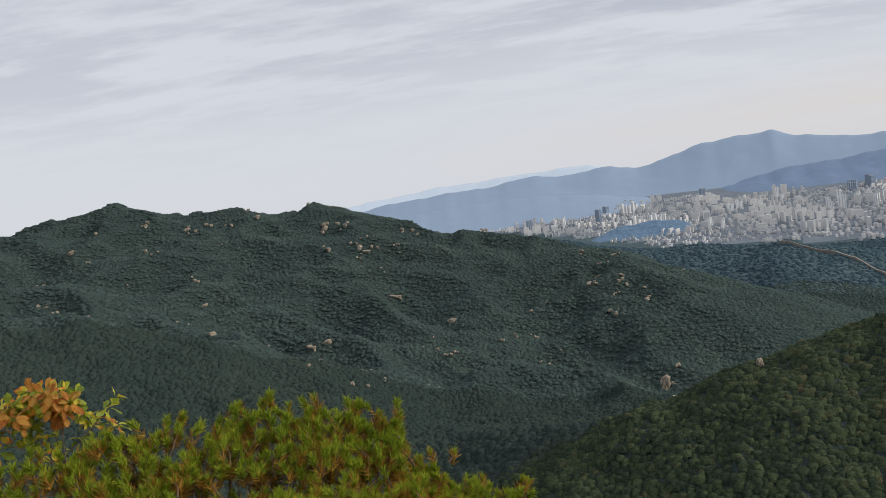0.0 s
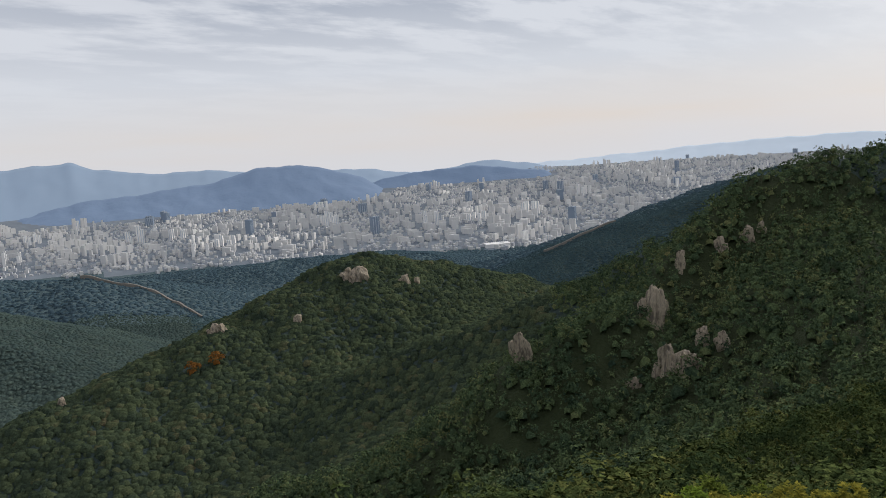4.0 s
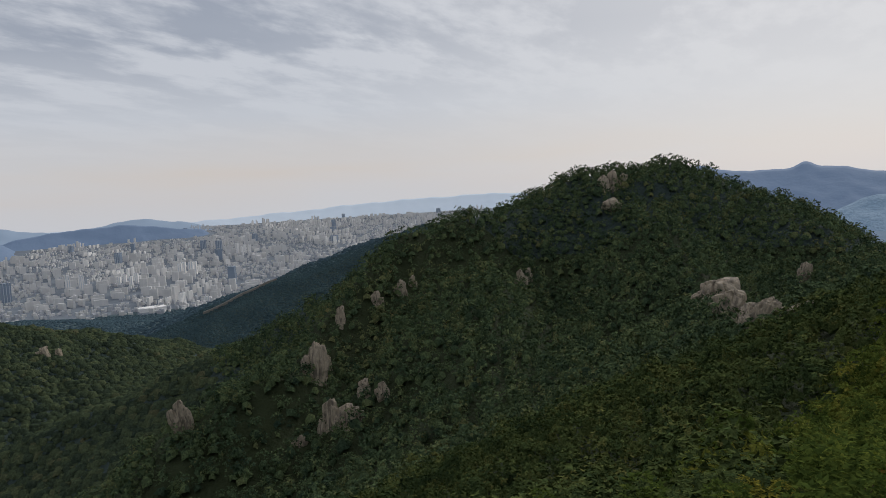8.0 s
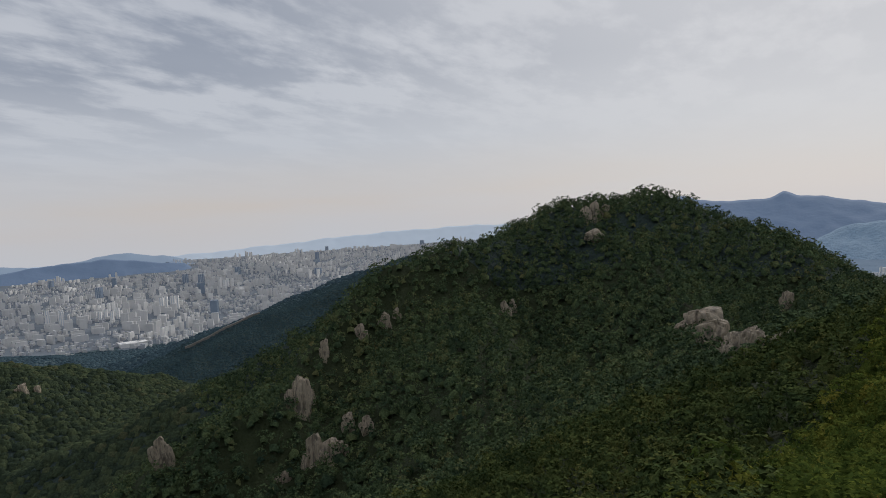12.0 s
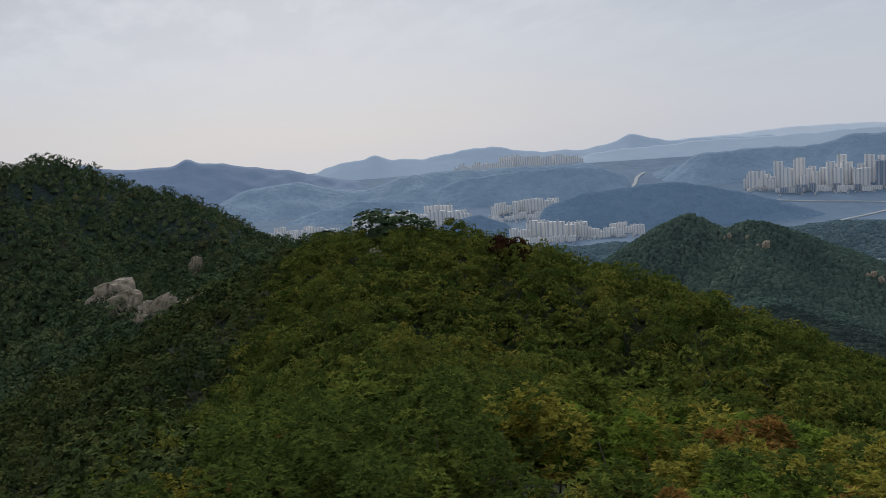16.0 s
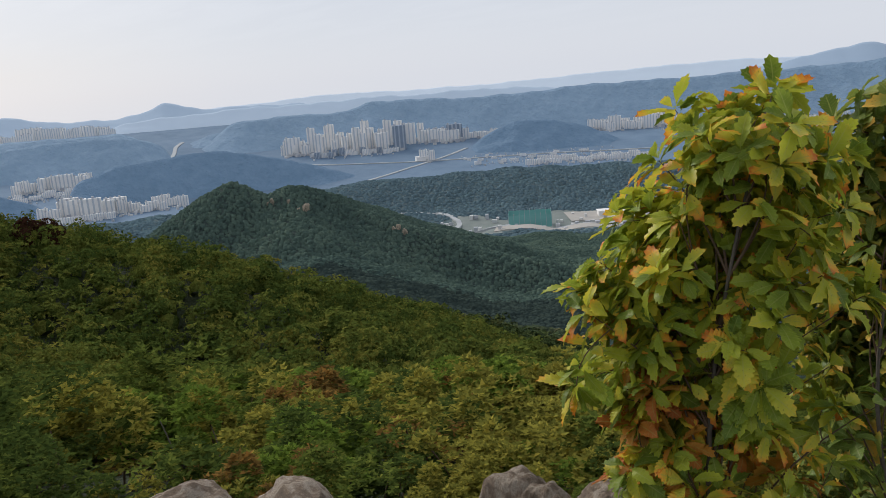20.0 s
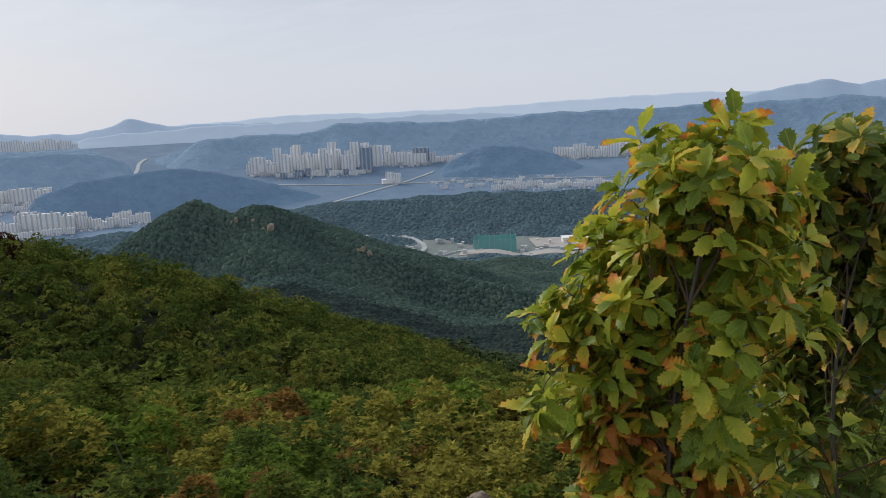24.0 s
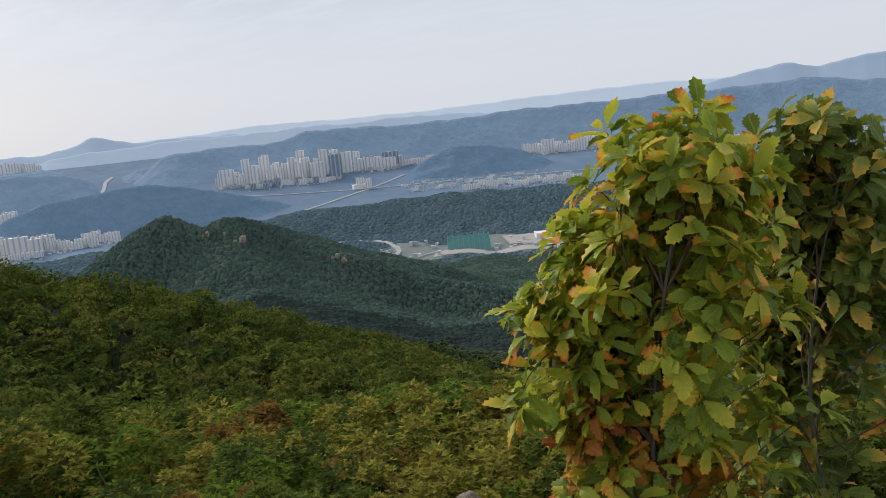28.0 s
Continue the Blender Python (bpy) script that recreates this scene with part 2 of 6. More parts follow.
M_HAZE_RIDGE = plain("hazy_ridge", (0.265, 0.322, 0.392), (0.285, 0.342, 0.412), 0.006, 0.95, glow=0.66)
M_WALL = plain("pale_render", (0.86, 0.84, 0.81), (0.93, 0.91, 0.88), 0.05, 0.8)
M_WALL2 = plain("grey_render", (0.528, 0.528, 0.537), (0.845, 0.818, 0.766), 0.16, 0.8, stretch=(1, 1, 0.12), detail=3)
M_WALL3 = plain("far_render", (0.581, 0.581, 0.590), (0.845, 0.818, 0.774), 0.16, 0.85, stretch=(1, 1, 0.12), detail=3)
M_ROOF = plain("roof_concrete", (0.42, 0.44, 0.48), (0.58, 0.58, 0.59), 0.3, 0.9)
M_GLASSY = plain("dark_curtain_wall", (0.22, 0.28, 0.36), (0.29, 0.35, 0.43), 0.2, 0.4)
M_WINDOW = plain("window_band", (0.55, 0.60, 0.67), (0.64, 0.68, 0.73), 0.3, 0.4)
M_ROAD = plain("pale_concrete_road", (0.40, 0.42, 0.43), (0.52, 0.53, 0.53), 0.05, 0.9)
M_EARTH = plain("bare_earth", (0.36, 0.33, 0.29), (0.58, 0.55, 0.5), 0.03, 0.95, detail=8)
M_TRACK = plain("bare_track", (0.200, 0.180, 0.155), (0.340, 0.310, 0.270), 0.06, 0.95)
M_NET = plain("green_netting", (0.182, 0.434, 0.406), (0.238, 0.518, 0.476), 0.1, 0.8)


def granite(n, l, b):
    grain, patch = noise_tex(n, l, 14.0, 6, 0.7), noise_tex(n, l, 2.2, 4)
    streak = noise_tex(n, l, 2.4, 5, 0.65, (1, 1, 0.75))
    c = ramp_of(n, l, patch, [(0.3, (0.13, 0.105, 0.075)), (0.5, (0.45, 0.375, 0.275)), (0.7, (0.27, 0.23, 0.175))])
    c = mixed(n, l, ramp_of(n, l, streak, [(0.38, (0.8,) * 3), (0.48, (0.0,) * 3)]), c, (0.13, 0.11, 0.09))
    c = mixed(n, l, ramp_of(n, l, grain, [(0.35, (0.5,) * 3), (0.6, (0.0,) * 3)]), c, (0.16, 0.14, 0.12))
    l.new(c, b.inputs["Base Color"])
    b.inputs["Roughness"].default_value = 0.9
    bumped(n, l, b, mixed(n, l, 0.5, grain, streak), 0.7, 0.15)


def boulder_skin(n, l, b):
    grain, patch = noise_tex(n, l, 60.0, 6, 0.7), noise_tex(n, l, 5, 5, 0.65)
    c = ramp_of(n, l, patch, [(0.3, (0.15, 0.11, 0.075)), (0.46, (0.30, 0.22, 0.15)), (0.58, (0.52, 0.43, 0.33)), (0.75, (0.24, 0.20, 0.15))])
    c = mixed(n, l, ramp_of(n, l, grain, [(0.35, (0.55,) * 3), (0.58, (0.0,) * 3)]), c, (0.12, 0.10, 0.09))
    l.new(c, b.inputs["Base Color"])
    b.inputs["Roughness"].default_value = 0.88
    bumped(n, l, b, mixed(n, l, 0.6, grain, patch), 1.0, 0.05)


M_ROCK, M_BOULDER = material("weathered_granite", granite), material("lichened_granite", boulder_skin)
M_BARK = plain("grey_bark", (0.09, 0.075, 0.06), (0.19, 0.16, 0.13), 40, 0.95, 0.8, 0.004, stretch=(1, 1, 0.3))
M_TWIG = plain("brown_twig", (0.10, 0.065, 0.04), (0.17, 0.11, 0.07), 60, 0.9)


def leaf_skin(name, stops, through=0.42, per="object"):
    """Broad leaf: colour by leaf, yellowing tip and rim, pale ribs."""
    def build(n, l, b):
        def m(op, a, c=None, clamp=False):
            k = n.new("ShaderNodeMath")
            k.operation, k.use_clamp = op, clamp
            for i, v in enumerate((a, c)):
                if isinstance(v, (int, float)):
                    k.inputs[i].default_value = v
                elif v is not None:
                    l.new(v, k.inputs[i])
            return k.outputs[0]

        info = n.new("ShaderNodeObjectInfo") if per == "object" else n.new("ShaderNodeNewGeometry")
        rnd = info.outputs["Random" if per == "object" else "Random Per Island"]
        place, sx = n.new("ShaderNodeUVMap"), n.new("ShaderNodeSeparateXYZ")
        place.uv_map = "blade"
        l.new(place.outputs[0], sx.inputs[0])
        along, across = sx.outputs[0], m("ABSOLUTE", sx.outputs[1])
        f = m("ADD", m("MULTIPLY", noise_tex(n, l, 22, 3), 0.42), m("MULTIPLY", rnd, 0.95))
        tip = m("MULTIPLY", m("MULTIPLY", m("SUBTRACT", along, 0.5), 1.9, True), m("MULTIPLY", rnd, 0.42))
        f = m("ADD", m("ADD", f, tip), m("MULTIPLY", m("POWER", across, 3.0), 0.10))
        c = ramp_of(n, l, m("MULTIPLY", f, 0.72), stops)
        side = m("LESS_THAN", m("FRACT", m("MULTIPLY", m("SUBTRACT", along, m("MULTIPLY", across, 0.14)), 9.0)), 0.13)
        rib = m("MAXIMUM", m("LESS_THAN", across, 0.07), m("MULTIPLY", side, 0.55))
        c = mixed(n, l, m("MULTIPLY", rib, 0.35), c, (0.46, 0.47, 0.15))
        spot = noise_tex(n, l, 130, 2)
        c = mixed(n, l, ramp_of(n, l, spot, [(0.66, (0.0,) * 3), (0.74, (0.6,) * 3)]), c, (0.12, 0.07, 0.025))
        l.new(c, b.inputs["Base Color"])
        bumped(n, l, b, rib, 0.5, 0.002)
        b.inputs["Roughness"].default_value = 0.42
        b.inputs["Specular IOR Level"].default_value = 0.2
        tr, mx = n.new("ShaderNodeBsdfTranslucent"), n.new("ShaderNodeMixShader")
        l.new(c, tr.inputs[0])
        mx.inputs[0].default_value = through
        l.new(b.outputs[0], mx.inputs[1])
        l.new(tr.outputs[0], mx.inputs[2])
        l.new(mx.outputs[0], n["Material Output"].inputs[0])
    return material(name, build)


OAK_STOPS = [(0.12, (0.115, 0.185, 0.028)), (0.36, (0.276, 0.347, 0.036)), (0.64, (0.483, 0.504, 0.046)), (0.82, (0.713, 0.594, 0.065)), (0.92, (0.943, 0.482, 0.054)), (1.0, (0.759, 0.235, 0.044))]
M_OAK = leaf_skin("oak_leaf", OAK_STOPS)
# darker copy of the oak leaf: greener, with shade put into its colour
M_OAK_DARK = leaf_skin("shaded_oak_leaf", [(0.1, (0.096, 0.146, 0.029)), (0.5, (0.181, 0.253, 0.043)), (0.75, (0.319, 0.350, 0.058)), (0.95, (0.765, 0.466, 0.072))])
M_RUST = leaf_skin("rusty_leaf", [(0.1, (0.46, 0.26, 0.05)), (0.5, (0.60, 0.25, 0.04)), (0.9, (0.46, 0.14, 0.03))])
M_LIME = leaf_skin("pale_green_leaf", [(0.1, (0.17, 0.25, 0.05)), (0.6, (0.28, 0.36, 0.085)), (0.95, (0.36, 0.40, 0.09))])
M_NEEDLE = foliage("pine_needles", [(0.1, (0.13, 0.20, 0.018)), (0.45, (0.25, 0.32, 0.028)), (0.8, (0.38, 0.40, 0.035)), (1.0, (0.50, 0.40, 0.04))], 2.2, vary=0.5, through=0.3)
M_OLD = foliage("old_pine_needles", [(0.1, (0.16, 0.08, 0.022)), (0.45, (0.36, 0.19, 0.035)), (0.8, (0.52, 0.30, 0.05)), (1.0, (0.45, 0.33, 0.10))], 2.2, vary=0.6, through=0.3)
M_RED = foliage("dark_red_leaves", [(0.1, (0.034, 0.018, 0.012)), (0.6, (0.060, 0.025, 0.016)), (1.0, (0.050, 0.036, 0.016))], 0.2, vary=0.7)
M_ORANGE = foliage("orange_leaves", [(0.1, (0.16, 0.07, 0.02)), (0.6, (0.26, 0.115, 0.03)), (1.0, (0.24, 0.15, 0.035))], 0.2, vary=0.7)


# ---- ground ----
def polar(bearing, dist):
    a = radians(bearing)
    return dist * math.sin(a), dist * math.cos(a)


# crests: bearing in degrees, distance, height; then the fall of the sides and the width of the rounded top
CRESTS = [
    # north-western mountain
    ([(-60, 1500, 60), (-40, 1400, 45), (-27, 1340, 32), (-22, 1320, 38), (-20, 1310, 16), (-13.5, 1290, 8), (-10.2, 1270, -3), (-8, 1265, -25)], 0.42, 30),
    ([(-8, 1265, -25), (-4.7, 1230, -45), (-0.8, 1200, -64), (4.5, 1150, -90), (7.5, 1110, -104), (10.5, 1060, -117), (13, 1000, -133), (15.4, 940, -160)], 0.40, 30),
    ([(-10.2, 1270, -3), (-9, 1120, -75), (-7.5, 980, -135), (-5, 880, -170)], 0.45, 25),
    ([(-22, 1320, 38), (-20, 1150, -45), (-17, 1010, -105)], 0.45, 25),
    ([(4.5, 1150, -90), (4, 1000, -150), (4.5, 900, -185)], 0.45, 25),
    ([(-60, 1050, -10), (-27.7, 1000, -44), (-24.5, 980, -76), (-18, 950, -98), (-14, 930, -122), (-9, 900, -140), (-6, 880, -152), (0, 830, -174), (5.5, 780, -192)], 0.36, 25),
    ([(-60, 800, -20), (-28, 780, -62), (-23.6, 740, -90), (-20.5, 690, -110), (-18, 650, -122), (-14.6, 600, -134), (-8, 560, -150)], 0.38, 20),
    # low wooded ridges in front of the city
    ([(0, 1900, -150), (3.3, 1880, -135), (10.6, 1800, -176), (16.6, 1750, -186), (20.9, 1700, -192), (24.2, 1650, -218), (28.5, 1580, -260)], 0.28, 60),
    ([(28, 2300, -275), (34, 2250, -262), (40, 2250, -262), (46, 2250, -300)], 0.2, 80),
    ([(44, 1850, -300), (47.7, 1750, -240), (50.6, 1680, -216), (53.9, 1620, -185), (57, 1600, -167), (60.9, 1560, -133), (64.1, 1540, -118), (66.6, 1500, -68), (72, 1450, -60)], 0.34, 40),
    # ridge with the two orange trees
    ([(-6, 560, -163), (2.7, 500, -148), (6.5, 470, -138), (10.3, 440, -127), (12.3, 430, -121), (15, 432, -118), (16.6, 433, -113), (18.7, 435, -106), (21.9, 442, -98), (25.5, 457, -92), (27.5, 466, -87), (29.4, 478, -84), (31.3, 490, -85), (33.3, 503, -75), (35.7, 520, -73), (37.3, 533, -66), (39.7, 555, -64), (42.1, 568, -69), (44.8, 582, -75)], 0.5, 14),
    ([(44.8, 582, -75), (48.3, 604, -88), (49.8, 615, -100), (52, 630, -115), (54, 650, -140)], 0.5, 14),
    ([(39.7, 555, -64), (39.5, 470, -100), (38.5, 390, -122)], 0.5, 12),
    # spur that runs down from the main peak
    ([(55, 216, -44.5), (52.7, 210, -47.5), (50.8, 208, -50), (48.8, 207, -55), (46.6, 206, -60), (45.4, 207, -64), (42.8, 209, -70), (40.3, 211, -75), (36.2, 216, -80), (32.7, 222, -85), (28.5, 230, -94), (22, 242, -108), (14, 262, -122), (6, 290, -140)], 0.8, 6),
    # main peak
    ([(50, 207, -51.5), (52.6, 212, -47.5), (55.3, 216, -43.5), (57.2, 222, -41)], 0.95, 4),
    ([(58.2, 234, -39), (59.4, 238, -38.5), (60.6, 246, -30), (61.8, 254, -27), (63.2, 263, -24)], 1.5, 3),
    ([(63.7, 270, -20), (65.1, 279, -15.5), (66.3, 285, -12), (67.9, 292, -10), (69.5, 299, -6.8), (71.1, 307, -7), (72.3, 312, -7), (73.7, 320, -8.2), (75, 330, -7), (76.6, 340, -3)], 1.15, 4),
    ([(76.6, 340, -3), (77.4, 345, 1.5), (79.0, 348, 5.5)], 1.0, 4),
    ([(79.0, 348, 5.5), (80.9, 352, 7.6), (83.0, 355, 7.6), (84.6, 353, 3.0), (86.7, 345, -6), (88.8, 335, -9), (91.1, 312, -18)], 0.62, 12),
    ([(91.1, 312, -18), (93.8, 280, -28.5), (96.6, 240, -30), (98.9, 190, -22), (101.9, 128, -15.5)], 0.42, 8),
    ([(80.4, 352, 4), (83, 290, -20), (87, 230, -32), (88, 180, -31), (90, 130, -34)], 0.40, 9),
    ([(70, 262, -26), (70, 215, -38), (72, 165, -46), (77, 120, -47)], 0.55, 9),
    # near hill to the east
    ([(101.9, 128, -15.5), (104.6, 104, -10.5), (108, 96, -11), (111.5, 90, -12.5), (114.2, 86, -13.5), (116.1, 82, -14.5), (119.5, 77, -16), (122.9, 73, -17.5), (128.3, 64, -19), (132.4, 55, -19), (137.3, 45, -18)], 0.48, 8),
    ([(106, 100, -11), (104, 60, -15), (104, 30, -10), (104, 10, -3.2)], 0.45, 6),
    # twin-headed hill to the south-east
    ([(119, 960, -170), (120.8, 940, -160), (122.8, 920, -130), (124.4, 908, -101), (125.5, 905, -93), (126.6, 902, -106), (128.0, 895, -132), (129.4, 890, -105), (131.2, 880, -109), (132.5, 870, -124), (134.9, 855, -134), (136.8, 840, -146), (139.2, 825, -157), (141.5, 810, -168), (144.6, 790, -175), (147.7, 770, -183), (155, 740, -200)], 0.68, 9),
    ([(129.8, 890, -109), (131, 740, -148), (132, 600, -146), (135, 470, -128), (140, 330, -103), (144, 210, -80), (147, 120, -52)], 0.40, 14),
    # wooded rises in the southern valley
    ([(128, 2350, -330), (132, 2300, -312), (135, 2280, -277), (140.5, 2280, -277), (144.4, 2300, -272), (148, 2300, -276), (154, 2300, -278), (162, 2300, -280), (172, 2300, -285)], 0.27, 90),
    ([(112, 2000, -330), (118, 1950, -300), (122, 1900, -290), (128, 1800, -300)], 0.25, 60),
    # land behind the summit
    ([(-60, 1050, -10), (-100, 700, -60), (-140, 600, -80), (180, 800, -120)], 0.3, 40),
]
FALL = ([-180, -120, -40, -30, 55, 75, 95, 104, 115, 140, 160, 180], [0.4, 0.4, 0.45, 0.52, 0.52, 0.43, 0.37, 0.36, 0.42, 0.44, 0.46, 0.4])
FLOOR = ([0, 300, 700, 1200, 1700, 2600], [-150, -155, -196, -262, -325, -330])
RISE = ([2600, 3200, 3800, 4300, 4700, 4900], [-7.25, -5.0, -3.4, -2.3, -1.7, -1.5])


def plain_height(r):
    return np.where(r < 2600, np.interp(r, *FLOOR), 1.6 + r * np.tan(np.radians(np.interp(r, *RISE))))


def wave(x, y, scale, seed):
    """Cheap smooth noise: a sum of turned sines."""
    rng = np.random.RandomState(seed)
    s = 0
    for k in range(7):
        a, p, f = rng.uniform(0, 6.28), rng.uniform(0, 6.28), rng.uniform(0.6, 1.7) / scale
        s = s + np.sin((x * np.cos(a) + y * np.sin(a)) * f * 6.28 + p + 1.3 * np.sin((x * np.sin(a) - y * np.cos(a)) * f * 4 + p))
    return s / 7


def height(x, y):
    x, y = np.asarray(x, float), np.asarray(y, float)
    r, az = np.hypot(x, y), np.degrees(np.arctan2(x, y))
    s = np.interp(az, *FALL)
    parts = [plain_height(r), -0.35 - s * (np.sqrt(r * r + 9) - 3) - 0.0004 * r * r]
    for pts, fall, soft in CRESTS:
        best = np.full(x.shape, -1e4)
        for (b0, d0, z0), (b1, d1, z1) in zip(pts, pts[1:]):
            (x0, y0), (x1, y1) = polar(b0, d0), polar(b1, d1)
            ux, uy = x1 - x0, y1 - y0
            t = np.clip(((x - x0) * ux + (y - y0) * uy) / (ux * ux + uy * uy), 0, 1)
            d = np.hypot(x - x0 - t * ux, y - y0 - t * uy)
            best = np.maximum(best, z0 + t * (z1 - z0) - fall * (np.sqrt(d * d + soft * soft) - soft))
        parts.append(best)
    k = np.clip(r * 0.006, 0.3, 7)
    top = np.max(parts, 0)
    z = top + k * np.log(sum(np.exp(np.maximum((p - top) / k, -30)) for p in parts)) - k * 0.0
    amp = np.clip((r - 30) / 400, 0, 1)
    gully = wave(x, y, 170, 3) * np.where(r > 950, 10, 5) + wave(x, y, 60, 5) * 2
    # spurs and gullies of the north-western mountain
    z = z + np.clip((r - 640) / 150, 0, 1) * np.clip((20 - az) / 10, 0, 1) * np.clip((1600 - r) / 200, 0, 1) * (10 - 42 * np.abs(wave(x, y, 250, 41)) - 14 * np.abs(wave(x, y, 105, 43)))
    z = z + np.clip((r - 110) / 60, 0, 1) * np.clip((720 - r) / 80, 0, 1) * (1.8 - 8 * np.abs(wave(x, y, 75, 47)) - 3 * np.abs(wave(x, y, 34, 48)))
    return z + amp * np.where(r < 2500, gully, 2.5 * wave(x, y, 400, 8)) - amp * 3


def mesh_from(name, verts, faces, mats, index=None, smooth=False, uv=None):
    """A mesh from arrays: verts n x 3, faces m x k with the same number of corners each."""
    me = bpy.data.meshes.new(name)
    verts, faces = np.asarray(verts, np.float32), np.asarray(faces, np.int32)
    m, k = faces.shape
    me.vertices.add(len(verts))
    me.vertices.foreach_set("co", verts.ravel())
    me.loops.add(m * k)
    me.loops.foreach_set("vertex_index", faces.ravel())
    me.polygons.add(m)
    me.polygons.foreach_set("loop_start", np.arange(m, dtype=np.int32) * k)
    if index is not None:
        me.polygons.foreach_set("material_index", np.asarray(index, np.int32))
    me.polygons.foreach_set("use_smooth", np.full(m, smooth))
    if uv is not None:
        me.uv_layers.new(name="blade").data.foreach_set("uv", np.asarray(uv, np.float32)[faces.ravel()].ravel())
    for mt in mats:
        me.materials.append(mt)
    me.update(calc_edges=True)
    return me


AZ = np.concatenate([np.arange(-180, -62, 3.0), np.arange(-62, 178, 0.5)])
RR = np.concatenate([[0.0], np.geomspace(1.5, 250, 62), np.linspace(258, 1500, 104), np.geomspace(1525, 4950, 34)])


def grid_faces(na, nr, closed):
    i, j = np.meshgrid(np.arange(na if closed else na - 1), np.arange(nr - 1), indexing="ij")
    i2 = (i + 1) % na
    return np.stack([i * nr + j, i * nr + j + 1, i2 * nr + j + 1, i2 * nr + j], -1).reshape(-1, 4)


def in_city(az, r):
    """The built-up plain, by bearing and distance."""
    north = (r > np.interp(az, [0, 4, 13, 20, 26, 37, 44, 48, 55, 60, 66], [3900, 3650, 3000, 2880, 2760, 2720, 2700, 2640, 2760, 3150, 3600])) & (az > 0) & (az < 72)
    south = (r > 2420) & (az > 94) & (az < 178) | (r > 1570 + 30 * np.sin(az)) & (r < 1840 + 40 * np.sin(az * 0.9)) & (az > 137.5 + np.sin(r * 0.03)) & (az < 166)
    return north | south


def build_ground():
    a, r = np.meshgrid(np.radians(AZ), RR, indexing="ij")
    x, y = r * np.sin(a), r * np.cos(a)
    z = height(x, y)
    f = grid_faces(len(AZ), len(RR), True)
    fa, fr = np.degrees(a.ravel()[f[:, 0]]), r.ravel()[f].mean(1)
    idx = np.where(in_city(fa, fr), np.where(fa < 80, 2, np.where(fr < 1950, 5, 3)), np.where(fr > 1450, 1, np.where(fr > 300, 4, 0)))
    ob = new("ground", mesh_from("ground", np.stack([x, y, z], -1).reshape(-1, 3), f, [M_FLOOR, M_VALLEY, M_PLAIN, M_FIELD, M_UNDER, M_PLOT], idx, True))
    tagged(ob, "wooded granite mountain ground falling to a built-up plain", "ground", kind="structure")
    return z


GZ = build_ground()
# the steepest sight line from the summit up to each ring: what lies under it is out of sight
with np.errstate(divide="ignore", invalid="ignore"):
    SIGHT = np.maximum.accumulate(np.where(RR > 1, (GZ - EYE) / np.maximum(RR, 1), -9), axis=1)


def on_ground(x, y):
    """The height of the ground sheet itself, between its corners."""
    r, az = np.hypot(x, y), np.degrees(np.arctan2(x, y))
    i = np.clip(np.searchsorted(AZ, az) - 1, 0, len(AZ) - 2)
    j = np.clip(np.searchsorted(RR, r) - 1, 0, len(RR) - 2)
    u = np.clip((az - AZ[i]) / (AZ[i + 1] - AZ[i]), 0, 1)
    v = np.clip((r - RR[j]) / (RR[j + 1] - RR[j]), 0, 1)
    return (1 - u) * ((1 - v) * GZ[i, j] + v * GZ[i, j + 1]) + u * ((1 - v) * GZ[i + 1, j] + v * GZ[i + 1, j + 1])


def in_sight(x, y, ztop):
    r, az = np.hypot(x, y), np.degrees(np.arctan2(x, y))
    i = np.clip(np.searchsorted(AZ, az), 0, len(AZ) - 1)
    j = np.clip(np.searchsorted(RR, r) - 1, 0, len(RR) - 1)
    return (ztop - EYE) / r > SIGHT[i, j] - np.where(r < 700, 0.035, 0.006)


# ---- woods ----
def ico(level):
    t = (1 + 5 ** 0.5) / 2
    v = [np.array(p, float) / math.sqrt(1 + t * t) for p in ((-1, t, 0), (1, t, 0), (-1, -t, 0), (1, -t, 0), (0, -1, t), (0, 1, t), (0, -1, -t), (0, 1, -t), (t, 0, -1), (t, 0, 1), (-t, 0, -1), (-t, 0, 1))]
    f = [(0, 11, 5), (0, 5, 1), (0, 1, 7), (0, 7, 10), (0, 10, 11), (1, 5, 9), (5, 11, 4), (11, 10, 2), (10, 7, 6), (7, 1, 8), (3, 9, 4), (3, 4, 2), (3, 2, 6), (3, 6, 8), (3, 8, 9), (4, 9, 5), (2, 4, 11), (6, 2, 10), (8, 6, 7), (9, 8, 1)]
    for _ in range(level):
        mid, g = {}, []
        def half(a, b):
            k = (min(a, b), max(a, b))
            if k not in mid:
                p = v[a] + v[b]
                v.append(p / np.linalg.norm(p))
                mid[k] = len(v) - 1
            return mid[k]
        for a, b, c in f:
            ab, bc, ca = half(a, b), half(b, c), half(c, a)
            g += [(a, ab, ca), (b, bc, ab), (c, ca, bc), (ab, bc, ca)]
        f = g
    return np.array(v), np.array(f)


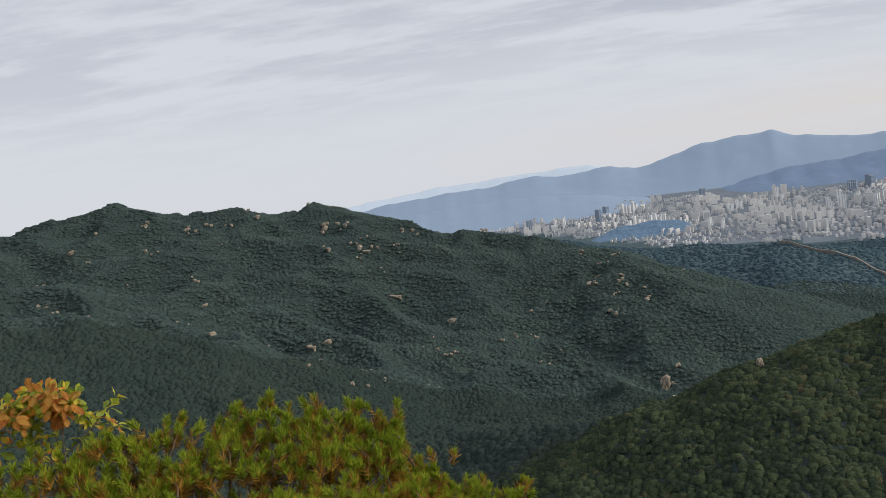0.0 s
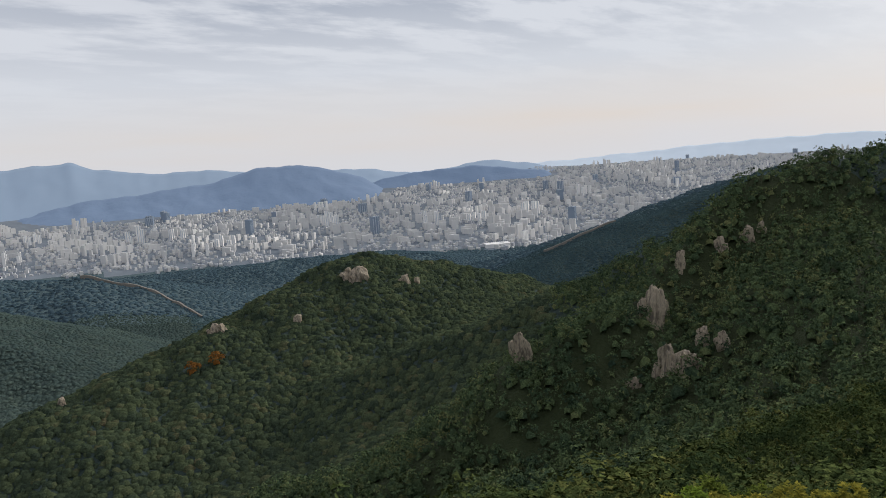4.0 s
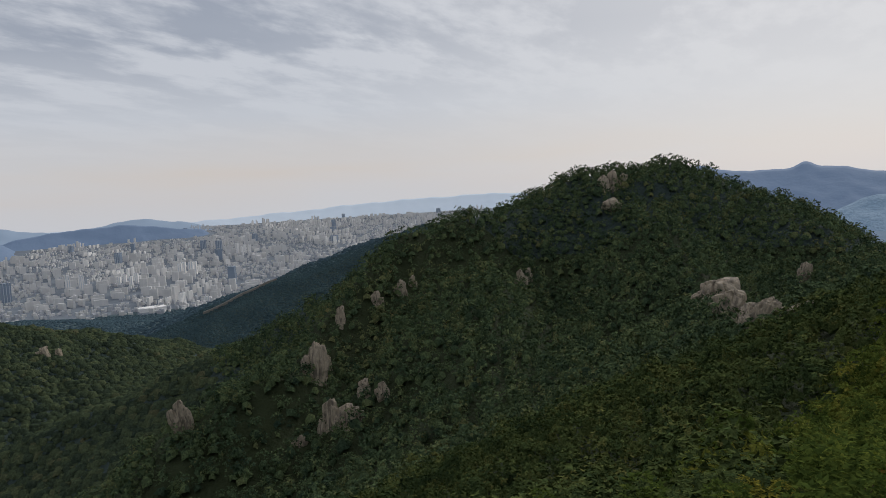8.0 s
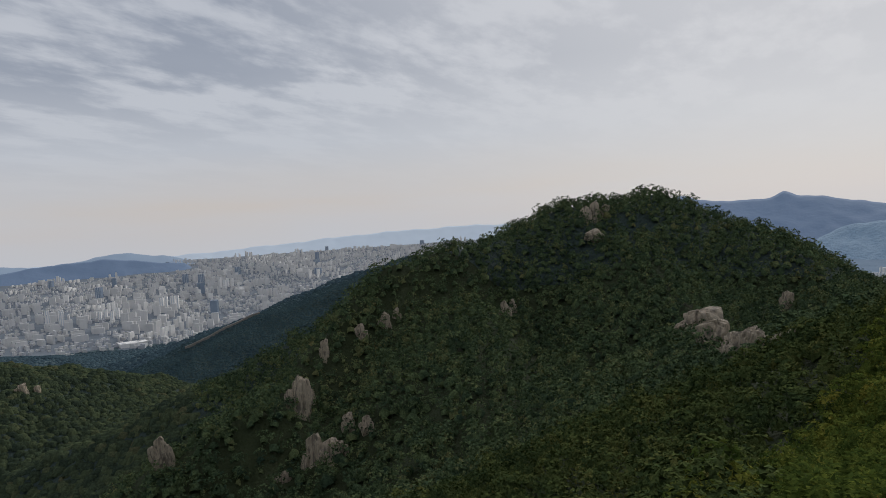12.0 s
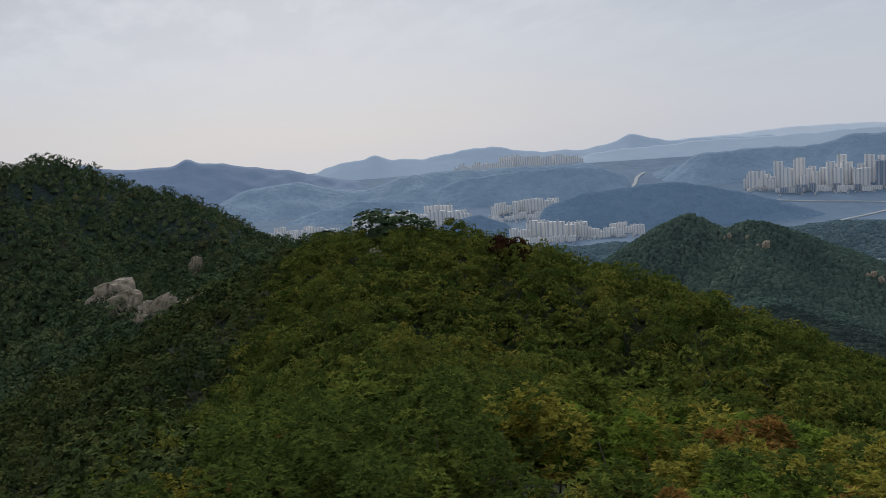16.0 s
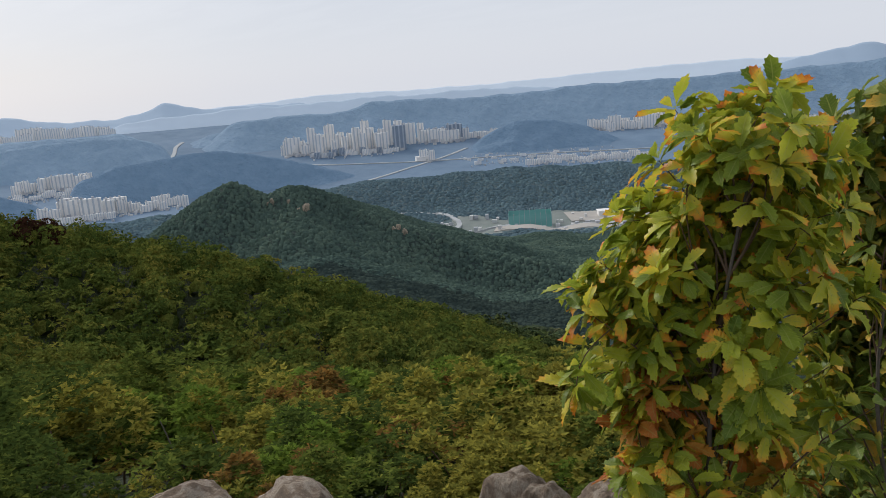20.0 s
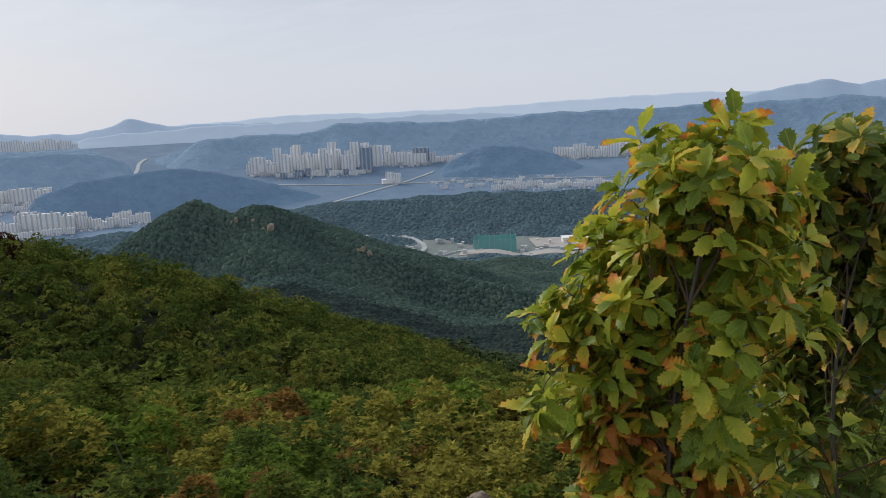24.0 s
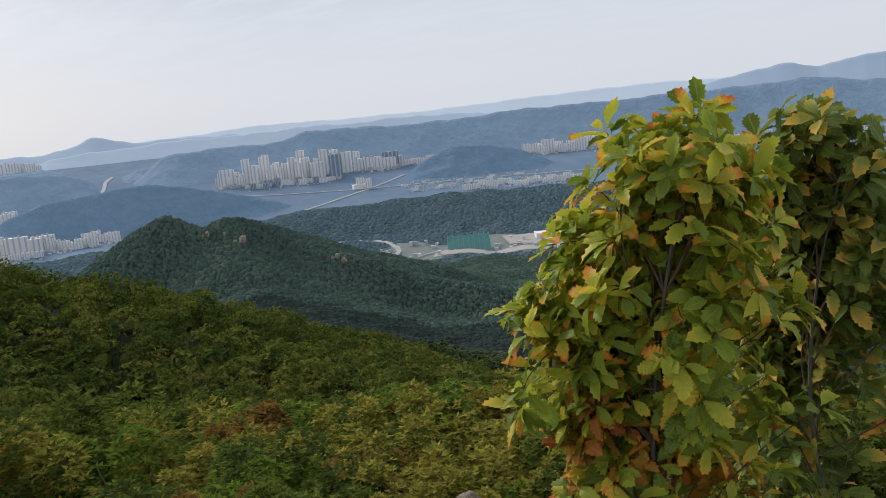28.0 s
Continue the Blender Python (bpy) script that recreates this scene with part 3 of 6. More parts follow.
def crown_template(rng, level, rough):
    """An uneven crown of leaf masses, about 1 across and 1 high, open underneath."""
    v, f = ico(level)
    lobes = rng.normal(size=(6, 3))
    lobes /= np.linalg.norm(lobes, axis=1)[:, None]
    swell = np.max(np.clip(v @ lobes.T, 0, 1) ** 6, 1)
    s = 0.78 + 0.3 * swell + rng.uniform(-rough, rough, len(v))
    w = v * s[:, None] * 0.56
    w[:, 2] = (w[:, 2] + 0.45)
    keep = v[f].mean(1)[:, 2] > (-0.35 if level else -0.1)
    f = f[keep]
    used = np.unique(f)
    back = np.full(len(v), -1)
    back[used] = np.arange(len(used))
    return w[used], back[f]


def scatter(seed, gap, az0, az1, r0, r1):
    """Evenly spaced but irregular places, about gap metres apart."""
    rng = np.random.RandomState(seed)
    n = int(2 * r1 / gap) + 1
    x, y = np.meshgrid(np.arange(n) * gap - r1, np.arange(n) * gap - r1)
    x = x + gap * 0.5 * (np.arange(n) % 2)[:, None]
    x, y = (v.ravel() + rng.uniform(-0.6, 0.6, n * n) * gap for v in (x, y))
    r, az = np.hypot(x, y), np.degrees(np.arctan2(x, y))
    ok = (r > r0) & (r < r1) & (az > az0) & (az < az1)
    return rng, x[ok], y[ok]


def lobed_crown(rng, lobes, per, leafy):
    """A crown of rounded leaf masses round a dark core: small leaf sprays over the outer side of each mass."""
    v, f = crown_template(rng, 0, 0.1)
    vs, fs, base = [v * np.array([0.50, 0.50, 0.58])], [f], len(v)
    n = np.arange(lobes)
    a = n * 2.4 + rng.uniform(-0.5, 0.5, lobes)
    out = np.sqrt((n + 0.3) / lobes) * rng.uniform(0.34, 0.44, lobes)
    c = np.stack([np.cos(a) * out, np.sin(a) * out, 0.86 - 1.5 * out ** 1.6 + rng.uniform(-0.1, 0.08, lobes)], -1)
    rad = rng.uniform(0.13, 0.24, lobes)
    for k in range(lobes):
        d = rng.normal(size=(per, 3))
        d += (c[k] - np.array([0, 0, 0.3])) * 1.6 + np.array([0, 0, 0.5])
        d /= np.linalg.norm(d, axis=1)[:, None]
        p = c[k] + d * rad[k] * rng.uniform(0.8, 1.1, per)[:, None] * np.array([1, 1, 0.8])
        nrm = d + rng.normal(size=(per, 3)) * 0.38 + np.array([0, 0, 0.25])
        u = np.cross(nrm, rng.normal(size=(per, 3)))
        u /= np.linalg.norm(u, axis=1)[:, None]
        t = np.cross(nrm, u)
        t /= np.linalg.norm(t, axis=1)[:, None]
        z = (leafy * rng.uniform(0.6, 1.3, per))[:, None]
        vs.append(np.stack([p + z * (u * x + t * y) for x, y in ((-0.9, -0.5), (0.9, -0.35), (0.1, 0.95))], 1).reshape(-1, 3))
        fs.append(np.arange(per * 3).reshape(-1, 3) + base)
        base += per * 3
    return np.concatenate(vs), np.concatenate(fs)


def far_crown(rng, sides):
    """A far crown: an uneven, flat-topped dome of few faces, its foot in the ground."""
    def ring(turn, r, lo, hi):
        a = rng.uniform(-0.25, 0.25, sides) + turn + np.arange(sides) * 6.283 / sides
        q = r * rng.uniform(0.75, 1.25, sides)
        return np.stack([q * np.cos(a), q * np.sin(a), rng.uniform(lo, hi, sides)], -1)

    turn, n = rng.uniform(0, 6.28), np.arange(sides)
    v = np.concatenate([ring(turn, 0.36, 0.5, 1.0), ring(turn + 3.1416 / sides, 0.64, -1.5, -0.7)])
    m = (n + 1) % sides
    top = [(0, i, i + 1) for i in range(1, sides - 1)]
    return v, np.concatenate([top, np.stack([n, n + sides, m], -1), np.stack([n + sides, m + sides, m], -1)])


def forest(name, label, mat, seed, gap, az0, az1, r0, r1, size, tall, lobes=0, per=0, leafy=0.12, keep=None, sides=3):
    """Crowns by the thousand over a stretch of hillside, as one object."""
    rng, x, y = scatter(seed, gap, az0, az1, r0, r1)
    n = len(x)
    z = on_ground(x, y)
    s = rng.uniform(0.55, 1.4, n) * size
    h = s * rng.uniform(0.8, 1.25, n) * tall
    ok = in_sight(x, y, z + h)
    if keep is not None:
        ok &= keep(x, y, rng)
    x, y, z, s, h = (v[ok] for v in (x, y, z, s, h))
    n = len(x)
    kinds = 12
    which, turn = rng.randint(kinds, size=n), rng.uniform(0, 6.28, n)
    vs, fs, base = [], [], 0
    for k in range(kinds):
        tv, tf = lobed_crown(rng, lobes, per, leafy) if lobes else far_crown(rng, sides)
        m = which == k
        c, sn = np.cos(turn[m])[:, None], np.sin(turn[m])[:, None]
        q = np.stack([(tv[:, 0] * c - tv[:, 1] * sn) * s[m][:, None] + x[m][:, None], (tv[:, 0] * sn + tv[:, 1] * c) * s[m][:, None] + y[m][:, None],
                      tv[:, 2] * h[m][:, None] + (z[m] + (-0.1 if lobes else 0.2) * h[m])[:, None]], -1)
        cnt = int(m.sum())
        vs.append(q.reshape(-1, 3))
        fs.append((tf[None] + (np.arange(cnt) * len(tv))[:, None, None] + base).reshape(-1, 3))
        base += cnt * len(tv)
    fs = np.concatenate(fs)
    ob = new(name, mesh_from(name, np.concatenate(vs), fs, [mat], None, True))
    tagged(ob, label, "forest", kind="stuff")


def bearing_of(x, y):
    return np.hypot(x, y), np.degrees(np.arctan2(x, y))


def open_brow(x, y, rng):
    """The summit's brow and near hill carry no tall trees, clearing the camera's view."""
    r, az = bearing_of(x, y)
    return r > np.interp(az, [-180, -60, -30, 50, 62, 80, 90, 95, 101, 140, 150, 165, 178], [60, 60, 80, 80, 66, 50, 50, 80, 132, 110, 70, 70, 70])


def near_hill(x, y, rng):
    r, az = bearing_of(x, y)
    return ~open_brow(x, y, rng) & (r > np.interp(az, [85, 95, 150, 165], [60, 40, 40, 60]))


def brow(x, y, rng):
    r, az = bearing_of(x, y)
    return ~open_brow(x, y, rng) & ((az < 93) | (az > 152))


def not_built(x, y, rng):
    r, az = bearing_of(x, y)
    return ~in_city(az, r)


def low_scrub(x, y, rng):
    r, az = bearing_of(x, y)
    return (r > 22) & (r < np.interp(az, [84, 95, 150, 168], [50, 56, 56, 50]))


def close_by(x, y, rng):
    r, az = bearing_of(x, y)
    return open_brow(x, y, rng) & (r < 140)


def on_peak(x, y):
    """The face of the main peak."""
    r, az = bearing_of(x, y)
    return (az > 52) & (az < 103) & (r < 372)


def further(x, y, rng):
    r = np.hypot(x, y)
    return open_brow(x, y, rng) & (r >= 138) & ((r < 262) | on_peak(x, y))


def before_twin(x, y, rng):
    r, az = bearing_of(x, y)
    return ((az < 110) | (r < 705)) & ~((az > 8) & (az < 100) & (r < 615))


def lower(x, y, rng):
    r, az = bearing_of(x, y)
    return ~on_peak(x, y) & ((r < 450) | (az > 8) & (az < 100))


forest("slope_woods", "green and olive oak woods on the slopes below the summit", M_SLOPE, 17, 2.9, -35, 178, 45, 142, 3.8, 0.9, 12, 14, 0.055, close_by)
forest("hillside_woods", "dense green oak and pine woods on the nearer slopes", M_MID, 11, 3.3, -35, 175, 136, 372, 4.8, 0.98, 9, 7, 0.072, further)
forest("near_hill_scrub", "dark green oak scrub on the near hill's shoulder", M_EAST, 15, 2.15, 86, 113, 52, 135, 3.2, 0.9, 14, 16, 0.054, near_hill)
forest("near_hill_scrub", "green and yellowing oak scrub on the near hill", M_NEAR, 35, 2.1, 113, 165, 52, 135, 3.2, 0.9, 14, 16, 0.054, near_hill)
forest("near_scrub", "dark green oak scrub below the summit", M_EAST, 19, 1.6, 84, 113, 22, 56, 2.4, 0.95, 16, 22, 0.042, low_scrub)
forest("near_scrub", "leafy green and yellow oak scrub close to the summit", M_NEAR, 39, 1.55, 113, 168, 22, 56, 2.4, 0.95, 16, 22, 0.042, low_scrub)
forest("brow_bushes", "leafy low bushes on the brow below the summit", M_SLOPE, 26, 1.7, -60, 178, 13, 31, 2.2, 0.75, 12, 18, 0.036, brow)
forest("brow_scrub", "low green scrub on the brow below the summit", M_SLOPE, 16, 2.1, -60, 178, 30, 82, 2.7, 0.8, 10, 13, 0.047, brow)
forest("lower_forest", "rounded dark green oak crowns on the valley slopes", M_VAL, 12, 2.6, -40, 178, 258, 620, 4.3, 0.27, keep=lower, sides=4)
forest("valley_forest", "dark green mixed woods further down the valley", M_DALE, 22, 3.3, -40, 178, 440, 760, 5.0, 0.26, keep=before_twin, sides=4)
forest("mountain_forest", "dark green woods tinted haze-blue on the far slopes", M_RIDGE, 13, 3.9, -45, 27, 755, 1500, 5.6, 0.14)
forest("mountain_forest", "dark green woods tinted haze-blue on a spur above the plain", M_SPUR, 23, 3.9, 27, 100, 755, 1500, 5.6, 0.13)
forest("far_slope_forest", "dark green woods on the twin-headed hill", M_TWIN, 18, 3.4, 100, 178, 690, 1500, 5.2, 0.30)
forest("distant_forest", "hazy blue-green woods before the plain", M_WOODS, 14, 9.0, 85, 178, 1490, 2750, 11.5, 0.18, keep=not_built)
forest("distant_forest", "dark green woods tinted haze-blue before the northern city", M_FAR_WOODS, 24, 8.0, -10, 85, 1490, 2750, 10.0, 0.15, keep=not_built)


# ---- distance ----
def hill(name, label, mat, pts, front, back, rough, seed):
    """A long hill: crest by bearing, distance, height; it falls to its foot in front and behind."""
    b, d, z = (np.array(v, float) for v in zip(*pts))
    n = int(max(40, (b.max() - b.min()) * 5))
    bb = np.linspace(b.min(), b.max(), n)
    dd, zz = np.interp(bb, b, d), np.interp(bb, b, z)
    zz = np.convolve(np.pad(zz, 2, "edge"), [0.1, 0.2, 0.4, 0.2, 0.1], "valid")
    zz = zz + dd * 0.0006 * (np.sin(bb * 1.3 + seed) + 0.8 * np.sin(bb * 2.9 + 2 * seed) + 0.4 * np.sin(bb * 6.1 + 3 * seed)) * min(1, rough / 5)
    fade = np.clip(np.minimum(np.arange(n), np.arange(n)[::-1]) / (0.07 * n), 0, 1)
    zz = zz * (3 - 2 * fade) * fade ** 2 + (plain_height(dd) - 25) * (1 - (3 - 2 * fade) * fade ** 2)
    across = np.concatenate([np.linspace(-1, 0, 19), [0.15, 0.5, 1.0]])
    w = across[None, :]
    r = dd[:, None] + w * np.where(w < 0, front, back)
    a = np.radians(bb)[:, None]
    x, y = r * np.sin(a), r * np.cos(a)
    up = (1 - np.abs(w)) ** 1.15
    base = zz[:, None] * up + (plain_height(r) - 25) * (1 - up)
    relief = wave(x, y, 260, seed) * 0.7 + wave(x, y, 90, seed + 1) * 0.4 - 2.2 * np.minimum(1, 4 * np.abs(w)) * (1 - np.abs(w)) * np.abs(wave(x, y, 330, seed + 2))
    v = np.stack([x, y, base + rough * (0.35 + np.minimum(1.6, 6 * np.abs(w))) * relief * (0.4 if mat in (M_HILL_3, M_HILL_4, M_HILL_5, M_HAZE_RIDGE) else 1.0)], -1).reshape(-1, 3)
    ob = new(name, mesh_from(name, v, grid_faces(n, len(across), False), [mat], None, True))
    return tagged(ob, label, "hill", kind="structure")


def el(bearing, dist, angle):
    return bearing, dist, EYE + dist * math.tan(radians(angle))


def crest(dist, *pairs):
    return [el(b, dist, a) for b, a in pairs]


# the hills' blue and paleness are haze painted into their materials
hill("backdrop_mountains", "long haze-blue mountain range beyond the plain", M_HILL_5, crest(4700, (-12, -1.6), (-7.8, -0.9), (-4.1, -0.5), (-1.7, -0.4), (2.2, -0.3), (5.0, 0.0), (7.7, -0.25), (10.5, 0.0), (12.3, -0.4), (14.3, 0.0), (16.2, 0.65), (18.5, 0.75), (20.3, 0.8), (20.8, 0.95), (21.3, 0.75), (22.1, 0.35), (25.1, -0.15), (30.3, -0.3), (33, -0.8), (40, -0.9), (43, -1.5), (48, -0.9), (51.5, -1.3), (55, -1.9)), 500, 150, 6, 21)
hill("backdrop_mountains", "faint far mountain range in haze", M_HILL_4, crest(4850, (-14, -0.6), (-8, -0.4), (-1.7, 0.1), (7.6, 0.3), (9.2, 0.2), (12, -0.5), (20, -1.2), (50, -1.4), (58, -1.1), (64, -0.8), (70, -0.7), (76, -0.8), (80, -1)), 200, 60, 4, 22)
hill("backdrop_mountains", "haze-blue wooded mountain behind the apartment estates", M_HILL_2, crest(4300, (4, -3.2), (10, -3.0), (15.1, -2.7), (16.5, -2.6), (18.7, -2.1), (20.9, -1.7), (24.3, -1.5), (29.2, -1.1), (32.7, -0.3), (35.2, -0.3), (37.2, -0.8), (40, -1.6), (41.9, -2.4)), 420, 150, 7, 23)
hill("backdrop_mountains", "haze-blue mountain range with a knobbed summit", M_HILL_2, crest(4300, (82, -0.5), (85.8, 0.3), (88.1, -0.3), (90.4, -0.3), (91.6, -0.15), (92.1, 0.25), (92.7, -0.15), (95.7, -0.6), (99.2, -1.3), (102, -2.0), (106, -3)), 520, 150, 7, 24)
hill("backdrop_mountains", "pale haze-blue mountains behind the valley", M_HILL_3, crest(4600, (99, -1.5), (103, -0.95), (104, -0.85), (104.7, -0.55), (105.5, -0.95), (107.9, -1.2), (110.5, -0.75), (112.8, -0.7), (116.1, -1.3), (118.9, -1.35), (121, -1.0), (122.2, -0.55), (124.4, -1.15), (127.5, -1.2), (133, -1.3)), 300, 100, 5, 25)
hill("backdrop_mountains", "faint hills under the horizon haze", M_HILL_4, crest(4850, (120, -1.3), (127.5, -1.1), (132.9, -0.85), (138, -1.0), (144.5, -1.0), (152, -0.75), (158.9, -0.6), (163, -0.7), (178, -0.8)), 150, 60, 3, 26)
hill("wooded_hill", "haze-blue wooded ridge behind the tower cluster", M_HILL_1, crest(3700, (122.8, -3.6), (123.7, -2.9), (126.1, -2.2), (128.4, -2.1), (131.6, -2.1), (133.9, -2.1), (135.5, -1.6), (137.8, -1.6), (141.5, -1.8), (145.2, -1.8), (148.8, -1.6), (150.8, -1.5), (155.5, -1.55), (160, -1.45), (164, -1.4), (168.8, -1.2), (172, -1.6), (178, -2.2)), 260, 150, 7, 27)
hill("backdrop_mountains", "pale haze-blue rounded mountain in the south", M_HILL_3, crest(4650, (159, -1.2), (162.3, -1.1), (165, -0.5), (167.2, -0.15), (169.3, -0.6), (170.8, -0.2), (174, 0.0), (178, -0.3)), 200, 100, 5, 28)
hill("backdrop_mountains", "long pale haze-blue ridge under the horizon", M_HAZE_RIDGE, crest(4420, (117, -2.0), (120, -1.6), (124, -1.45), (128, -1.3), (131, -1.4), (135, -1.25), (139, -1.35), (143, -1.25), (147, -1.45), (151, -1.8)), 150, 100, 5, 38)
hill("wooded_hill", "haze-blue wooded hills across the valley", M_HILL_1, crest(3750, (92, -3.8), (96, -2.2), (99.1, -2.0), (102.1, -2.8), (104, -3.0), (106.6, -2.2), (110.2, -2.1), (113.6, -2.2), (119, -2.3), (122, -3.2)), 420, 150, 8, 29)
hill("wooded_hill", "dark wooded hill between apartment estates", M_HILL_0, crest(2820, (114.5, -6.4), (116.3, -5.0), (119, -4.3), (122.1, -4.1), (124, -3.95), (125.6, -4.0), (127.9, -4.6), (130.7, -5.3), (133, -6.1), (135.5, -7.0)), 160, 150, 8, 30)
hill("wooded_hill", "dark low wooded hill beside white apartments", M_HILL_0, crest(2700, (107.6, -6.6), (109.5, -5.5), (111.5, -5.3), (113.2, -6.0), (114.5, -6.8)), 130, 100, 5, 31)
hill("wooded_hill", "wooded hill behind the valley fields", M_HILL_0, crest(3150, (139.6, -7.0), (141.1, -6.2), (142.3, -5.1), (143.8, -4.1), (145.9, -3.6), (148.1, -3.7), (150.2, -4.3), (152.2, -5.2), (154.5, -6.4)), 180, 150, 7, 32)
hill("wooded_hill", "low haze-blue hill in the middle of the city", M_HILL_2, crest(4400, (39, -2.2), (41, -1.6), (44, -1.35), (47, -1.2), (50, -1.6), (53, -2.0)), 150, 80, 4, 33)

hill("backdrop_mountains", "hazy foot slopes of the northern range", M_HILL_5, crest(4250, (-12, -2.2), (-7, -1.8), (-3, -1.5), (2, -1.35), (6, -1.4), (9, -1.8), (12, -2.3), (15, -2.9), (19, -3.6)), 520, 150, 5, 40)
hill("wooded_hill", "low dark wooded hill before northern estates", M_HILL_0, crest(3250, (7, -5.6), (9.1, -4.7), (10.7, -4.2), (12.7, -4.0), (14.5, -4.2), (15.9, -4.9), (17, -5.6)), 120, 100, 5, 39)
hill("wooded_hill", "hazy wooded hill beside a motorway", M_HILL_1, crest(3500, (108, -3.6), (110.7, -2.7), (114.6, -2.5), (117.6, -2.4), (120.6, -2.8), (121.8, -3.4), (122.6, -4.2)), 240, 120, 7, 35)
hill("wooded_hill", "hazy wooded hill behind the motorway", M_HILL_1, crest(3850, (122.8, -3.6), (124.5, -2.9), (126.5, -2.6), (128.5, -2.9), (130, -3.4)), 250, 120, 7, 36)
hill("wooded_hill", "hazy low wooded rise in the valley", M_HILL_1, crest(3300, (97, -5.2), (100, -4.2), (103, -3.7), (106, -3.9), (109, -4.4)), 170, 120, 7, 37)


# ---- city ----
def part(name, bm, mat, parent, label=""):
    """Links a bmesh as one mesh object under a thing."""
    me = bpy.data.meshes.new(name)
    bm.to_mesh(me)
    bm.free()
    me.materials.append(mat)
    ob = new(name, me)
    ob.parent = parent
    if label:
        ob["label"] = label
    return ob


def prism(bm, outline, z0, z1, dark=None):
    """An upright block over an outline; the sides listed in dark take the second material."""
    lo, hi = ([bm.verts.new((x, y, z)) for x, y in outline] for z in (z0, z1))
    n = len(outline)
    for i in range(n):
        f = bm.faces.new((lo[i], lo[(i + 1) % n], hi[(i + 1) % n], hi[i]))
        f.material_index = 1 if dark and i in dark else 0
    bm.faces.new(hi)


def rect(w, d, x=0, y=0):
    return [(x - w / 2, y - d / 2), (x + w / 2, y - d / 2), (x + w / 2, y + d / 2), (x - w / 2, y + d / 2)]


def slab(wide, deep, tall, mat, name, label, group, bay=11.0):
    """Slab block: one body whose bays stand forward of recessed window strips, and stair heads on the roof."""
    n = max(2, int(wide / bay))
    w = wide / n
    line, dark = [], set()
    for s in (-1, 1):
        for i in range(n):
            x = s * (-1) * (wide / 2 - i * w) if s < 0 else wide / 2 - i * w
            step = w if s < 0 else -w
            a, b = x + step * 0.32, x + step * 0.68
            x = -wide / 2 + i * w if s < 0 else x
            a, b = (x + w * 0.32, x + w * 0.68) if s < 0 else (x - w * 0.32, x - w * 0.68)
            y, yi = s * deep / 2, s * (deep / 2 - 1.8)
            dark.add(len(line) + 2)
            line += [(x + (0.01 if s < 0 else -0.01), y), (a, y), (a, yi), (b, yi), (b, y)]
        line.append((wide / 2 if s < 0 else -wide / 2, s * deep / 2))
    bm = bmesh.new()
    prism(bm, line, 0, tall, dark)
    me = bpy.data.meshes.new(name)
    bm.to_mesh(me)
    bm.free()
    me.materials.append(mat)
    me.materials.append(M_WINDOW)
    ob = tagged(new(name, me), label, "building", group)
    for i in (range(0, n, 2) if n > 2 else (0,)):
        bm = bmesh.new()
        prism(bm, rect(5.5, 6.5, -wide / 2 + (i + 0.5) * w), tall, tall + 4.5)
        part("stair_head", bm, M_ROOF, ob)
    return ob


PALE = "pale concrete slab apartment block with stair heads on its roof"
TOWER = "tall pale high-rise apartment tower with dark window strips"
OFFICE = "dark glass-clad office tower"
MODELS = [slab(w, 13, h, M_WALL, "apartment_block", PALE, "apartment blocks on the plain") for w, h in ((44, 34), (56, 38), (66, 32), (36, 46), (50, 52))]
MODELS += [slab(w, 16, h, M_WALL, "apartment_tower", TOWER, "apartment towers on the plain", 13) for w, h in ((26, 70), (30, 92))]
MODELS += [slab(w, 26, h, M_GLASSY, "office_tower", OFFICE, "office towers on the plain") for w, h in ((34, 70), (48, 52))]
SIZES = [(44, 13, 34), (56, 13, 38), (66, 13, 32), (36, 13, 46), (50, 13, 52), (26, 16, 70), (30, 16, 92), (34, 26, 70), (48, 26, 52)]
RAISED = {}  # blocks behind a crest, lifted to fit the camera's view: base height
SITES, LOWS = [], []  # kind, x, y, turn, size; and the low houses


def size_at(r):
    return float(np.clip(r / (330 / math.tan(radians(-float(np.interp(r, *RISE))))), 0.35, 1))


